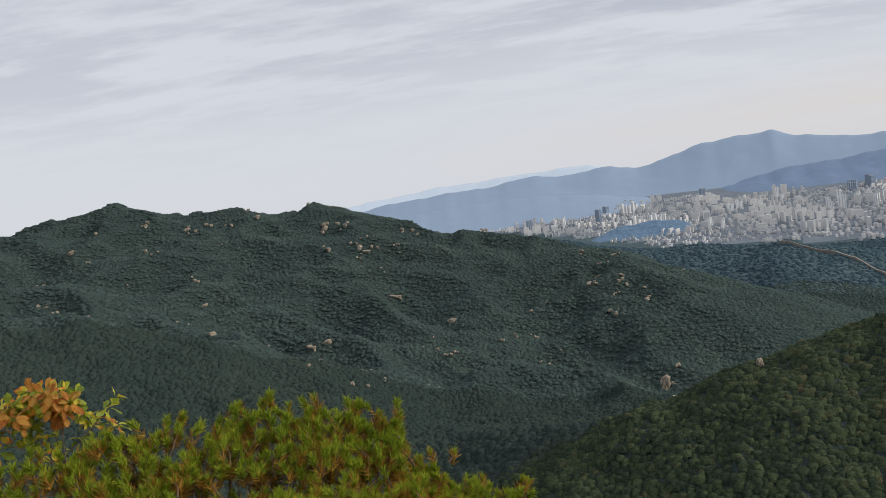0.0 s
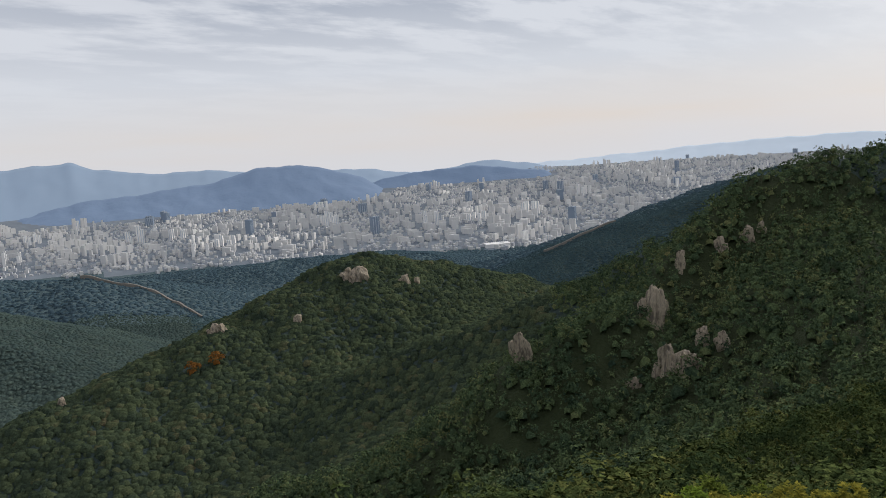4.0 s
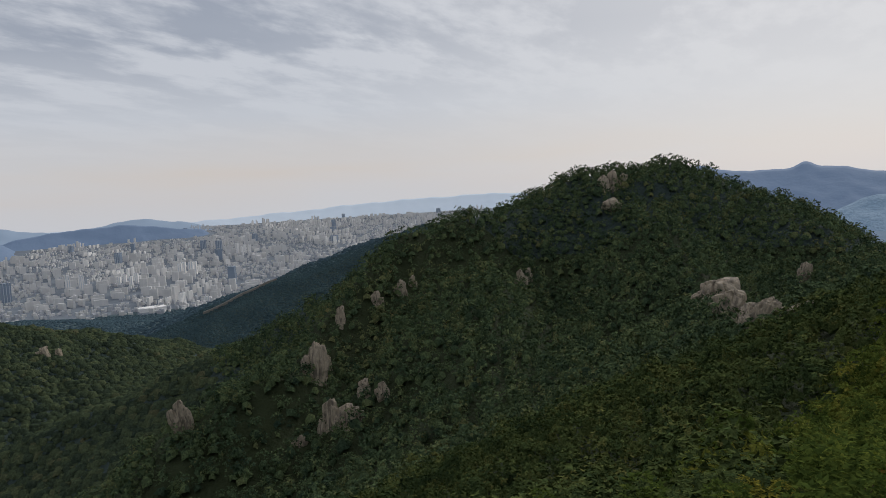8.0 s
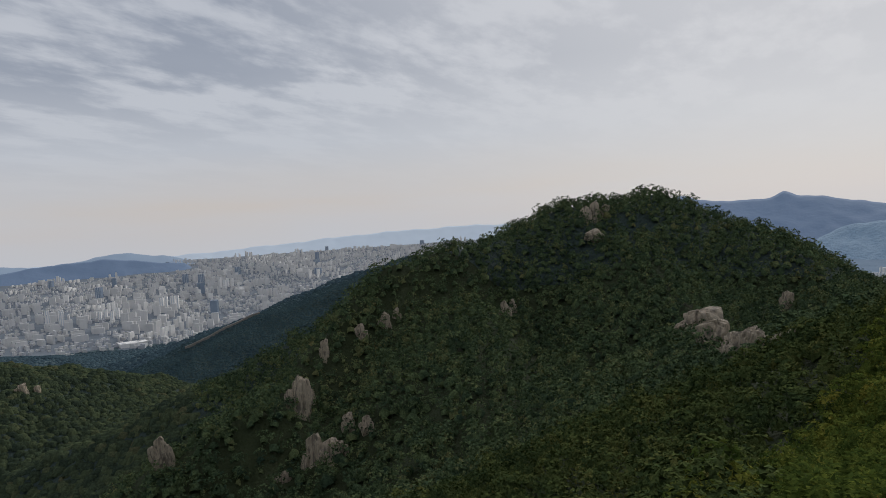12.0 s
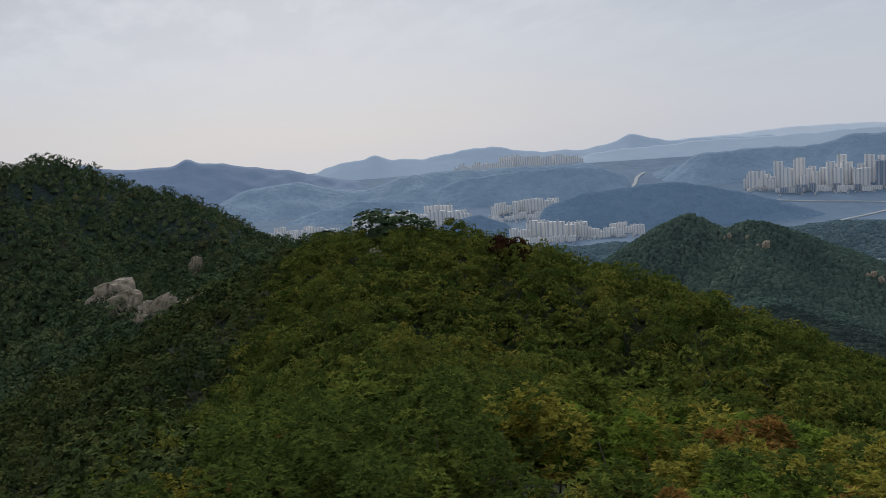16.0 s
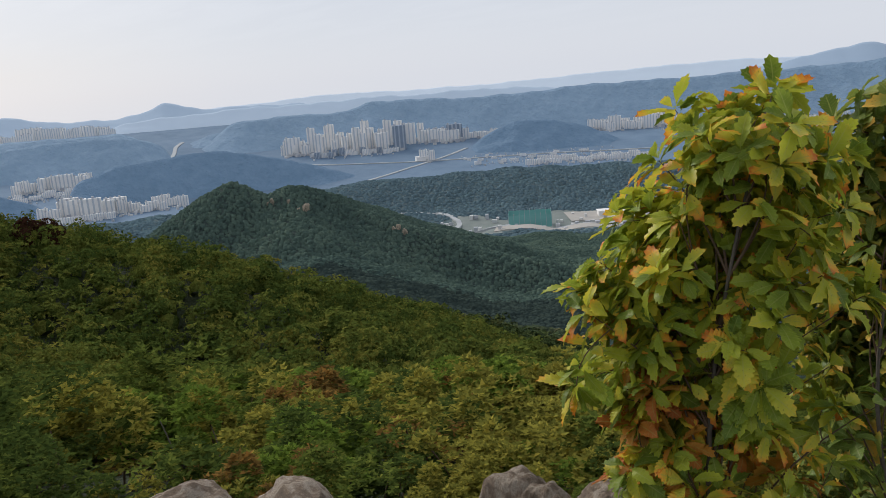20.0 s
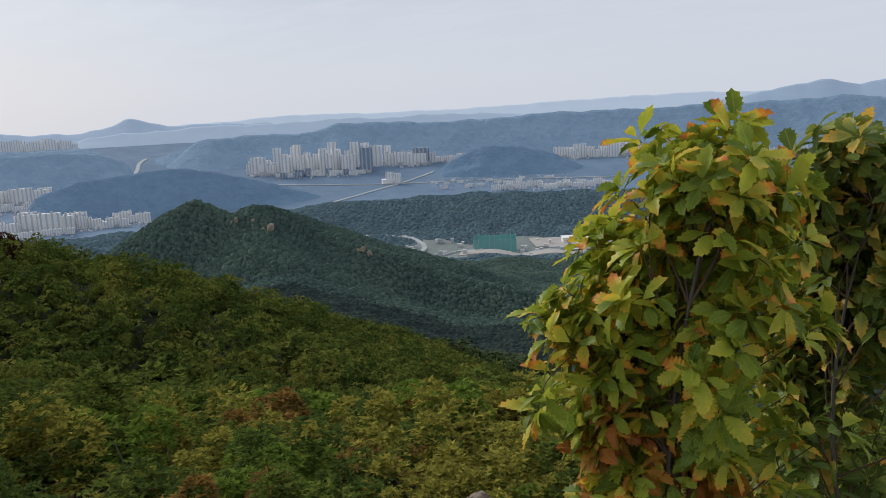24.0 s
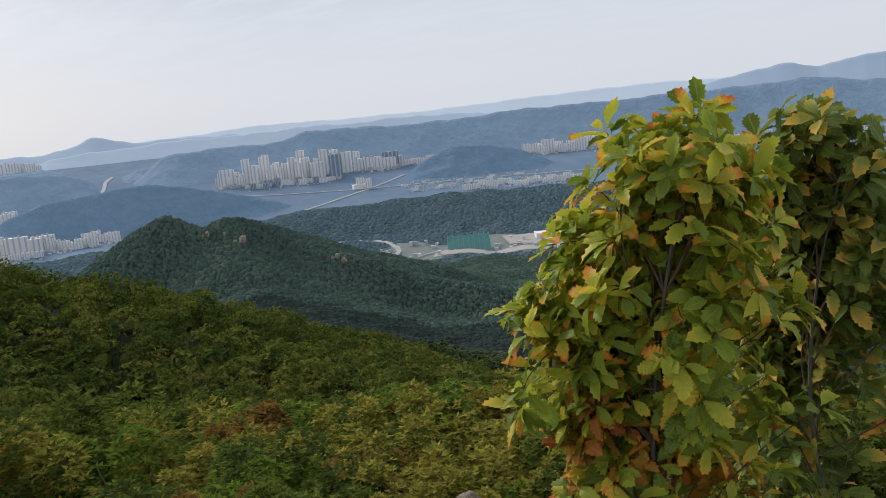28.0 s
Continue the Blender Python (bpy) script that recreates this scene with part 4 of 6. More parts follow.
def north_city(seed):
    rng = random.Random(seed)
    r = 2700.0
    while r < 4650:
        k = size_at(r)
        step = 104 * k
        for az in np.arange(1, 71, math.degrees(step / r)):
            a = float(az) + rng.uniform(-0.2, 0.2)
            if not bool(in_city(np.array(a), np.array(r))):
                continue
            if r > float(np.interp(a, [0, 8, 11, 16, 18, 24, 40, 42.5, 44, 71], [3850, 3850, 4150, 4150, 3880, 3900, 3950, 4300, 4650, 4650])) or (4230 < r < 4420 and 39 < a < 53):
                continue
            edge = not bool(in_city(np.array(a), np.array(r - 170)))
            sel = rng.random()
            district = math.sin(a * 0.9 + r * 0.004) + math.sin(a * 0.37 - r * 0.0031)
            turn = -a + 30 * math.sin(a * 0.35 + r * 0.002) + rng.choice((0, 0, 90)) + rng.uniform(-4, 4)
            cx, cy = polar(a, r)
            ca, sa = math.cos(radians(turn)), math.sin(radians(turn))
            if sel < 0.63 + 0.27 * district and not (edge and 8 < a < 47):
                kind = rng.choice((0, 1, 2, 0, 1, 2, 3, 4)) if rng.random() < 0.93 else rng.choice((5, 6))
                rows = 3 if kind < 3 else 4
                for i in range(rows):
                    ox, oy = rng.uniform(-8, 8) * k, (i - (rows - 1) / 2) * step / rows
                    if kind > 2:
                        ox, oy = ((i % 2) - 0.5) * step * 0.5, (i // 2 - 0.5) * step * 0.5
                    SITES.append((kind, cx + ox * ca - oy * sa, cy + ox * sa + oy * ca, turn, k * rng.uniform(0.54, 0.72)))
            elif sel > 0.965:
                SITES.append((rng.choice((7, 8)), cx, cy, turn, k))
            if sel > 0.45 or edge or district < -0.4:
                for _ in range(17):
                    LOWS.append((cx + rng.uniform(-0.5, 0.5) * step, cy + rng.uniform(-0.5, 0.5) * step, turn, k))
        r += step


def estate(seed, az0, az1, r0, r1, n, kinds, k, face=0, angle=None):
    """An apartment estate in a stretch of the southern valley, its blocks in loose rows."""
    rng = random.Random(seed)
    for i in range(n):
        a = az0 + (az1 - az0) * (i + rng.uniform(0.2, 0.8)) / n
        x, y = polar(a, rng.uniform(r0, r1))
        SITES.append((rng.choice(kinds), x, y, -a + face + rng.uniform(-12, 12), k * rng.uniform(0.85, 1.12)))
        if angle is not None:
            RAISED[SITES[-1]] = EYE + math.hypot(x, y) * math.tan(radians(angle))
    for i in range(n * 6 if angle is None else 0):
        x, y = polar(rng.uniform(az0, az1), rng.uniform(r0 - 30, r1 + 60))
        LOWS.append((x, y, rng.uniform(0, 90), k))


north_city(7)
estate(1, 113.8, 115.0, 2600, 2640, 4, (3, 5), 0.85)
estate(2, 115.0, 118.6, 2560, 2640, 9, (4, 4, 1), 1.08)
estate(20, 113.0, 118.0, 2480, 2540, 11, (0, 2), 0.55)
estate(3, 118.4, 122.6, 2540, 2640, 12, (3, 3, 0), 0.72)
estate(4, 112.4, 114.2, 3080, 3130, 5, (3, 5), 0.7)
estate(21, 114.2, 117.0, 3080, 3140, 7, (4, 4), 0.9)
estate(22, 112.0, 117.6, 2960, 3020, 14, (0, 1), 0.55)
estate(5, 103.0, 110.8, 2950, 3080, 30, (0, 1, 3, 4), 1.05)
estate(6, 96.8, 101.6, 2900, 2980, 12, (0, 3, 4), 0.75)
estate(7, 110.2, 113.6, 3840, 3900, 12, (0, 3, 0, 1), 0.8, 0, -2.3)
estate(25, 113.4, 118.8, 3840, 3920, 20, (4, 3, 0, 1, 4), 0.85, 0, -2.2)
estate(8, 129.4, 131.4, 3280, 3340, 8, (3, 4, 3), 1.08)
estate(9, 131.2, 136.4, 3230, 3400, 24, (5, 6, 6, 5, 4), 0.98)
estate(23, 131.0, 137.0, 3170, 3220, 14, (1, 2, 8), 0.5)
estate(10, 136.3, 138.9, 3330, 3400, 6, (6,), 1.0)
estate(11, 136.9, 137.8, 3230, 3250, 1, (7,), 1.3)
estate(12, 139.0, 142.0, 3310, 3380, 6, (2, 8, 1), 1.25)
estate(13, 142.0, 144.2, 3360, 3400, 4, (2, 0), 0.85)
estate(14, 150.4, 156.0, 3330, 3420, 18, (0, 3, 1, 4), 0.9)
estate(15, 146.0, 154.4, 2760, 2830, 30, (0, 2, 1), 0.5)
estate(16, 155.0, 177.0, 3250, 3700, 60, (0, 0, 2, 1, 3), 0.7)
estate(17, 138.6, 139.6, 2960, 2990, 2, (3,), 0.75)
estate(24, 141.5, 152.0, 2830, 2960, 26, (0, 2), 0.32)
rp = random.Random(5)
for _ in range(110):  # sheds and greenhouses on the valley plots
    LOWS.append((*polar(rp.uniform(139, 161), rp.uniform(1590, 1820)), rp.choice((30, 35, 120)) + rp.uniform(-5, 5), 0.8))
SITES.sort(key=lambda s: math.hypot(s[1], s[2]))
NEAR = [s for s in SITES if s[0] < 5 and (s in RAISED or math.degrees(math.atan2(s[1], s[2])) > 80)]
NEAR += [s for s in SITES if s[0] < 5 and s not in NEAR][:max(0, 300 - len(NEAR))]
NEAR = NEAR + [s for s in SITES if s[0] in (5, 6)][:120] + [s for s in SITES if s[0] > 6]
REST = [s for s in SITES if s not in set(NEAR)]


def bases(q):
    return height(q[:, 0], q[:, 1])


def plant_blocks():
    zs = bases(np.array([s[1:3] for s in NEAR]))
    for site, z in zip(NEAR, zs):
        kind, x, y, turn, k = site
        z = RAISED.get(site, z)
        ob = copy_thing(MODELS[kind], pose(x, y, float(z) - 3 * k, 0, 0, turn))
        ob.scale = (k, k, k * (0.82 + 0.4 * ((x * 7.31 + y * 3.17) % 1.0)))
    for ob in MODELS:
        for o in (*ob.children, ob):
            bpy.data.objects.remove(o)


def boxes(name, label, q, w, d, h, mats, pick, category):
    """Many plain blocks, too far off to tell apart, as one object: q has x, y, turn."""
    n = len(q)
    z, t = bases(q) - 3, np.radians(q[:, 2])
    v = np.zeros((n, 8, 3))
    for i, (sx, sy, top) in enumerate(((-1, -1, 0), (1, -1, 0), (1, 1, 0), (-1, 1, 0), (-1, -1, 1), (1, -1, 1), (1, 1, 1), (-1, 1, 1))):
        ax, ay = sx * w / 2, sy * d / 2
        v[:, i, 0], v[:, i, 1] = q[:, 0] + ax * np.cos(t) - ay * np.sin(t), q[:, 1] + ax * np.sin(t) + ay * np.cos(t)
        v[:, i, 2] = z + top * (h + 3)
    f = np.array([(0, 1, 5, 4), (1, 2, 6, 5), (2, 3, 7, 6), (3, 0, 4, 7), (4, 5, 6, 7)])
    faces = (np.arange(n)[:, None, None] * 8 + f[None]).reshape(-1, 4)
    ob = new(name, mesh_from(name, v.reshape(-1, 3), faces, mats, np.repeat(pick, 5)))
    tagged(ob, label, category, kind="stuff")


plant_blocks()
q = np.array([(s[1], s[2], s[3], s[4], *SIZES[s[0]]) for s in REST])
rg = np.random.RandomState(3)
boxes("distant_blocks", "hundreds of pale apartment blocks far out on the plain", q[:, :3], q[:, 4] * q[:, 3], q[:, 5] * q[:, 3] * 0.9, q[:, 6] * q[:, 3] * rg.uniform(0.95, 1.35, len(q)), [M_WALL3, M_WALL2, M_WALL], rg.choice(3, len(q), p=[0.62, 0.34, 0.04]), "apartments")
q = np.array(LOWS)
boxes("low_houses", "close-packed low houses and shops between the estates", q[:, :3], rg.uniform(6, 14, len(q)) * q[:, 3], rg.uniform(6, 11, len(q)) * q[:, 3], rg.uniform(5, 14, len(q)) * q[:, 3], [M_WALL3, M_WALL2, M_ROOF], rg.randint(3, size=len(q)), "houses")


# ---- roads and works in the valley ----
def ribbon(name, label, mat, pts, width, lift, category="road"):
    """A strip laid along the ground through points of bearing and distance."""
    p = np.array([polar(b, d) for b, d in pts])
    t = np.linspace(0, len(p) - 1, len(p) * 8)
    xy = np.stack([np.interp(t, np.arange(len(p)), p[:, i]) for i in (0, 1)], -1)
    for _ in range(6):
        xy[1:-1] = (xy[:-2] + 2 * xy[1:-1] + xy[2:]) / 4
    g = np.gradient(xy, axis=0)
    g /= np.linalg.norm(g, axis=1)[:, None]
    side = np.stack([-g[:, 1], g[:, 0]], -1) * width / 2
    v = []
    for s, dz in ((-1, -3), (-1, lift), (1, lift), (1, -3)):
        e = xy + s * side
        v.append(np.column_stack([e, height(e[:, 0], e[:, 1]) + dz]))
    v = np.stack(v, 1)
    top = v[:, 1:3, 2].max(1)
    v[:, 1, 2] = v[:, 2, 2] = top
    ob = new(name, mesh_from(name, v.reshape(-1, 3), grid_faces(len(t), 4, False), [mat]))
    return tagged(ob, label, category, kind="structure")


ribbon("road_1", "pale concrete motorway crossing the valley", M_ROAD, [(134.9, 2700), (137, 2820), (139.4, 2960), (141.9, 3150)], 13, 2)
ribbon("road_2", "pale curving slip road below the twin hill", M_ROAD, [(136.2, 1960), (138, 1990), (139.4, 1960), (140.6, 1880), (141.1, 1780), (140.6, 1720)], 11, 2)
ribbon("road_3", "pale motorway winding between far hills", M_ROAD, [(123.6, 3370), (123.2, 3390), (122.6, 3430), (122.05, 3520), (122.3, 3640), (122.4, 3780), (122.9, 3900)], 16, 2)
ribbon("road_4", "pale road along the valley floor", M_ROAD, [(129, 3120), (134, 3020), (140, 2960), (147, 2960), (156, 2940)], 12, 2)
ribbon("road_5", "valley road beside greenhouses", M_ROAD, [(140.6, 1700), (144, 1640), (148, 1640), (153, 1680), (160, 1720)], 12, 3)
ribbon("ground_yard", "bare earth building yard in the valley", M_EARTH, [(148.6, 1790), (150.5, 1800), (152.6, 1790), (155, 1800)], 110, 2, "yard")
ribbon("ground_field", "pale vegetable plots in the valley", M_EARTH, [(143.5, 1610), (148, 1600), (152, 1610)], 40, 2, "field")
ribbon("road_6", "pale forest track cut along a wooded ridge", M_TRACK, [(20.6, 1690), (23.5, 1655), (25.4, 1600), (26.8, 1530), (27.8, 1490)], 3.2, 3.6, "track")
ribbon("road_7", "pale bare track on a wooded slope", M_TRACK, [(51.6, 1450), (53.2, 1455), (55, 1465), (56.6, 1480)], 3.5, 3.8, "track")


# ---- rocks ----
def spot(bearing, angle, dist):
    x, y = polar(bearing, dist)
    return Vector((x, y, EYE + dist * math.tan(radians(angle))))


def rock_mesh(name, seed, level, blocky, mat, squash=(1, 1, 1), rough=0.10):
    """A weathered block: a ball cut by many planes, then roughened along upright cracks."""
    rng = np.random.RandomState(seed)
    v, f = ico(level)
    if blocky > 0.9:
        v = np.sign(v) * np.abs(v) ** 0.55
    cuts = rng.normal(size=(11, 3))
    cuts[:, 2] *= 0.7
    cuts /= np.linalg.norm(cuts, axis=1)[:, None]
    d = rng.uniform(0.62, 1.0, 11)
    for c, k in zip(cuts, d):
        over = np.maximum(v @ c - k, 0)
        v = v - blocky * over[:, None] * c
    off = rng.uniform(-9, 9, 3)
    w = np.array([noise.fractal(Vector(p * 2.2 + off), 1.0, 2.1, 4) for p in v])
    crack = np.array([noise.noise(Vector((p[0] * 6 + off[0], p[1] * 6, p[2] * 1.2))) for p in v])
    v = v * (1 + rough * w + rough * 0.9 * np.minimum(crack, 0) * (3.0 if blocky > 0.9 else 1.0))[:, None] * np.array(squash)
    return mesh_from(name, v, f, [mat])


def crag_mesh(name, seed, level, cells, lean=0.25):
    """A broken granite face: one mass cut by upright and level joints into blocks that stand forward or back of each other."""
    rng = np.random.RandomState(seed)
    v, f = ico(level)
    cuts = rng.normal(size=(15, 3)) * np.array([1, 1, 0.55])
    cuts = np.concatenate([cuts / np.linalg.norm(cuts, axis=1)[:, None], [(0.10, -0.10, 0.99), (-0.22, 0.08, 0.97), (0, 0, -1)]])
    off = np.append(rng.uniform(0.6, 1.0, 15), [0.66, 0.62, 1.0])
    box = v * np.min(off / np.maximum(v @ cuts.T, 0.02), 1)[:, None]
    grain = np.array([1.0, 0.9, 0.75])
    seeds = rng.normal(size=(cells, 3))
    seeds = seeds / np.linalg.norm(seeds, axis=1)[:, None] * rng.uniform(0.7, 1.1, (cells, 1))
    warp = np.array([[noise.noise(Vector(p * 1.7 + k * 7.3 + seed)) for k in range(3)] for p in v]) * 0.22
    d = np.linalg.norm(((v + warp)[:, None] - seeds[None]) * grain, axis=2)
    order = np.argsort(d, axis=1)
    first, second = (np.take_along_axis(d, order[:, k:k + 1], 1)[:, 0] for k in (0, 1))
    push = rng.uniform(0.7, 1.06, cells)[order[:, 0]]
    joint = np.clip((second - first) / 0.10, 0, 1)
    fine = np.array([noise.fractal(Vector((p[0] * 4 + seed, p[1] * 4, p[2] * 2.2)), 1.0, 2.1, 3) for p in v])
    s = push * (0.84 + 0.16 * joint) * (1 + 0.10 * fine)
    w = box * np.stack([s, s, 0.62 + 0.38 * s], -1)
    w[:, :2] *= (1 - rng.uniform(0.0, 0.2) * np.clip(w[:, 2:] + 0.3, 0, 1))
    w[:, 0] += lean * rng.uniform(-1, 1) * w[:, 2]
    return mesh_from(name, w, f, [M_ROCK])


CRAGS = [crag_mesh("crag", 40 + i, 4, 16 + 2 * i) for i in range(5)]
FAR_CRAGS = [crag_mesh("crag", 45 + i, 3, 12) for i in range(5)]
SMALL = [crag_mesh("outcrop", 50 + i, 2, 8) for i in range(6)]


def meet(bearing, angle, far, canopy):
    """How far out the sight line of that angle first meets the wooded slope."""
    r = np.geomspace(far * 0.45, far, 900)
    x, y = r * math.sin(radians(bearing)), r * math.cos(radians(bearing))
    hit = (height(x, y) + canopy - EYE) / r >= math.tan(radians(angle))
    return float(r[np.argmax(hit)]) if hit.any() else far


def crag(label, bearing, angle_low, angle_high, dist, wide, seed, category="rock"):
    """A crag between two sight angles, rooted where the lower one meets the slope."""
    rng = random.Random(seed)
    r = meet(bearing, angle_low, dist * 1.35, 2.0) + 1.0
    k = r / dist
    lo, hi = spot(bearing, angle_low, r), spot(bearing, angle_high, r)
    tall = min(max(hi.z - lo.z, 0.5) * 1.05, wide * k * (2.4 if dist < 400 else 0.8))
    for j in range(3 if 120 < dist < 300 else 2 if wide > 7 else 1):
        # the main face, then lower ones that lean against it
        f = 1.0 if j == 0 else rng.uniform(0.4, 0.7)
        side = 0 if j == 0 else (j * 2 - 3) * wide * k * rng.uniform(0.4, 0.7)
        ob = new("crag", (CRAGS if dist < 300 and j == 0 else FAR_CRAGS)[(seed + j) % 5])
        turn = radians(-bearing)
        ob.matrix_world = Matrix.LocRotScale((lo.x + side * math.cos(turn), lo.y + side * math.sin(turn), lo.z + tall * (0.14 * f if j == 0 else 0.02)), Euler((rng.uniform(-0.15, 0.15), rng.uniform(-0.2, 0.2), turn + rng.uniform(-0.5, 0.5))),
                                             (wide * k * f * (0.72 if dist < 400 else 0.42), wide * k * 0.5 * f, tall * 0.95 * f))
        tagged(ob, label, category, "granite crags on the slopes")


GREY, TAN = "pale grey granite crag standing out of the woods", "tan weathered granite face among dark pines"
for i, (b, lo, hi, d, w, lab) in enumerate((
        (59.6, -15.9, -13.4, 236, 5.2, TAN), (60.6, -15.4, -14.3, 238, 4.0, TAN), (61.3, -15.2, -14.5, 240, 2.6, GREY), (58.8, -11.7, -9.0, 238, 4.2, TAN), (59.3, -11.6, -10.0, 234, 3.0, GREY),
        (49.5, -14.0, -12.6, 205, 2.8, GREY), (60.7, -8.5, -7.3, 248, 1.9, GREY), (63.4, -7.6, -6.8, 262, 2.6, GREY), (65.0, -6.9, -6.1, 268, 2.6, TAN), (65.9, -6.7, -5.4, 272, 2.0, GREY),
        (73.5, -6.9, -4.7, 282, 2.6, TAN), (74.0, -6.6, -5.6, 284, 1.8, GREY), (79.4, -0.8, 0.3, 345, 4.0, GREY), (80.1, -0.8, 0.6, 346, 4.6, TAN), (80.7, -0.6, 0.3, 347, 3.0, GREY), (79.9, -2.0, -1.5, 338, 7, TAN),
        (86.6, -8.5, -7.0, 166, 6.0, GREY), (87.6, -9.2, -7.7, 164, 5.0, GREY), (88.4, -10.2, -8.5, 160, 4.5, TAN), (89.3, -10.5, -8.0, 160, 5.2, TAN), (85.5, -9.0, -8.0, 168, 3.0, GREY), (90.3, -10.0, -9.0, 158, 4.0, GREY), (92.0, -9.6, -8.6, 150, 4.0, GREY),
        (91.9, -6.8, -6.1, 262, 2.4, GREY), (57.3, -16.8, -16.0, 220, 2.6, GREY), (63.3, -13.8, -13.0, 232, 2.6, GREY), (62.0, -13.6, -12.8, 234, 2.4, GREY),
        (28.5, -10.9, -9.8, 462, 8.0, TAN), (29.0, -10.9, -10.4, 460, 8.0, TAN), (34.1, -10.8, -10.0, 478, 6.0, GREY), (41.8, -8.8, -7.3, 545, 8.0, GREY), (42.6, -8.9, -8.3, 545, 6.0, TAN), (38.6, -8.2, -7.4, 525, 16, TAN), (37.9, -8.0, -7.5, 525, 8, GREY),
        (12.4, -14.8, -14.0, 428, 6.0, GREY), (18.6, -14.0, -13.5, 400, 5, GREY),
        (136.7, -10.3, -9.7, 828, 8, TAN), (137.1, -10.6, -10.2, 822, 7, TAN), (128.2, -7.7, -7.3, 880, 8, GREY), (130.4, -8.4, -8.0, 868, 12, GREY), (129.3, -7.8, -7.4, 875, 6, GREY),
        (104.0, -7.4, -6.9, 92, 0.9, "pale boulder on the near hill"), (104.4, -7.4, -7.1, 92, 0.8, "pale boulder on the near hill"))):
    crag(lab, b, lo - 0.1, hi + 0.05, d, w, i)


def slope_rocks():
    """Outcrops over the north-western mountain, in strings down its spurs."""
    rng = np.random.RandomState(9)
    n = 0
    def one(az, r, s, lift):
        x, y = polar(az, r)
        z = float(height(np.array([x]), np.array([y]))[0])
        nonlocal n
        ob = new("outcrop", SMALL[n % 6])
        n += 1
        ob.matrix_world = Matrix.LocRotScale((x, y, z + lift), Euler((rng.uniform(-0.3, 0.3), rng.uniform(-0.3, 0.3), rng.uniform(0, 6.28))), (s * rng.uniform(0.8, 1.6), s * rng.uniform(0.7, 1.1), s * rng.uniform(0.6, 1.1)))
        tagged(ob, "bare pale granite outcrop on the wooded mountain", "rock", "outcrops on the mountain")
    def group(az, r, s, many, spread):
        for _ in range(many):
            one(az + rng.normal() * spread / r * 57.3, r + rng.normal() * spread * 0.6, s * rng.uniform(0.45, 1.0), rng.uniform(1.4, 2.6))
    # the bare crest and the large patches, then strings down the spurs
    for b, a, s, many in ((-9.6, -1.5, 5.5, 4), (-9.0, -1.2, 5, 3), (-8.0, -1.4, 5, 3), (-9.7, -2.8, 4.5, 3), (-7.0, -3.3, 4.5, 3), (-7.9, -2.8, 4, 2), (-6.3, -3.2, 4, 2), (-4.0, -2.4, 4, 2), (-3.2, -2.6, 4, 2), (-18.3, -0.1, 4.5, 2), (-21.2, 0.4, 5, 3), (-17.2, -0.2, 4, 2), (-15.8, -0.4, 4, 2), (-13.9, -0.1, 4, 3), (-5.0, -6.6, 4, 3),
                          (-11.5, -9.2, 5, 3), (-11.6, -10.7, 3, 1), (-1.8, -9.1, 4, 3), (1.7, -10.8, 3, 2), (2.4, -10.5, 3, 2), (10.5, -7.9, 4, 3), (8.3, -7.8, 4, 3), (9.3, -9.7, 4, 2), (12.1, -9.1, 4, 2), (7.7, -5.4, 4, 2), (12.3, -14.4, 4, 1), (-25.7, -0.7, 5, 2), (-18.6, -3.6, 4, 3), (-18.0, -5.5, 4, 3), (-14.3, -8.7, 3, 2)):
        group(b, meet(b, a, 1500, 4.0), s * 1.05, many, 5.0)
    while n < 290:
        az, r = rng.uniform(-29, 17), rng.uniform(700, 1330)
        if math.sin(az * 0.8 + r * 0.012) + math.sin(az * 0.31 - r * 0.02) < 0.4:
            continue
        group(az, r, rng.uniform(1.6, 3.4), rng.randint(1, 4), 4.0)


slope_rocks()


def boulder(seed, bearing, angle, dist, wide, tall, label):
    me = rock_mesh("boulder", seed, 4, 0.75, M_BOULDER, rough=0.085)
    for p in me.polygons:
        p.use_smooth = True
    ob = new("boulder", me)
    p = spot(bearing, angle, dist)
    ob.matrix_world = Matrix.LocRotScale((p.x, p.y, p.z - tall * 0.48), Euler((0.1, 0.15, seed)), (wide * 0.85, wide * 0.7, tall * 0.5))
    return tagged(ob, label, "boulder", "boulders at the summit edge")


BLD = "rounded lichen-stained granite boulder at the summit edge"
boulder(61, 119.5, -25.6, 3.7, 0.42, 0.8, BLD)
boulder(62, 126.8, -27.1, 3.6, 0.52, 0.8, BLD)
boulder(63, 144.2, -27.9, 3.6, 0.30, 0.9, BLD)
boulder(64, 146.8, -28.6, 3.5, 0.26, 0.9, BLD)
boulder(65, 151.0, -28.6, 3.4, 0.40, 0.9, BLD)
boulder(66, 148.2, -29.6, 3.3, 0.34, 0.9, BLD)


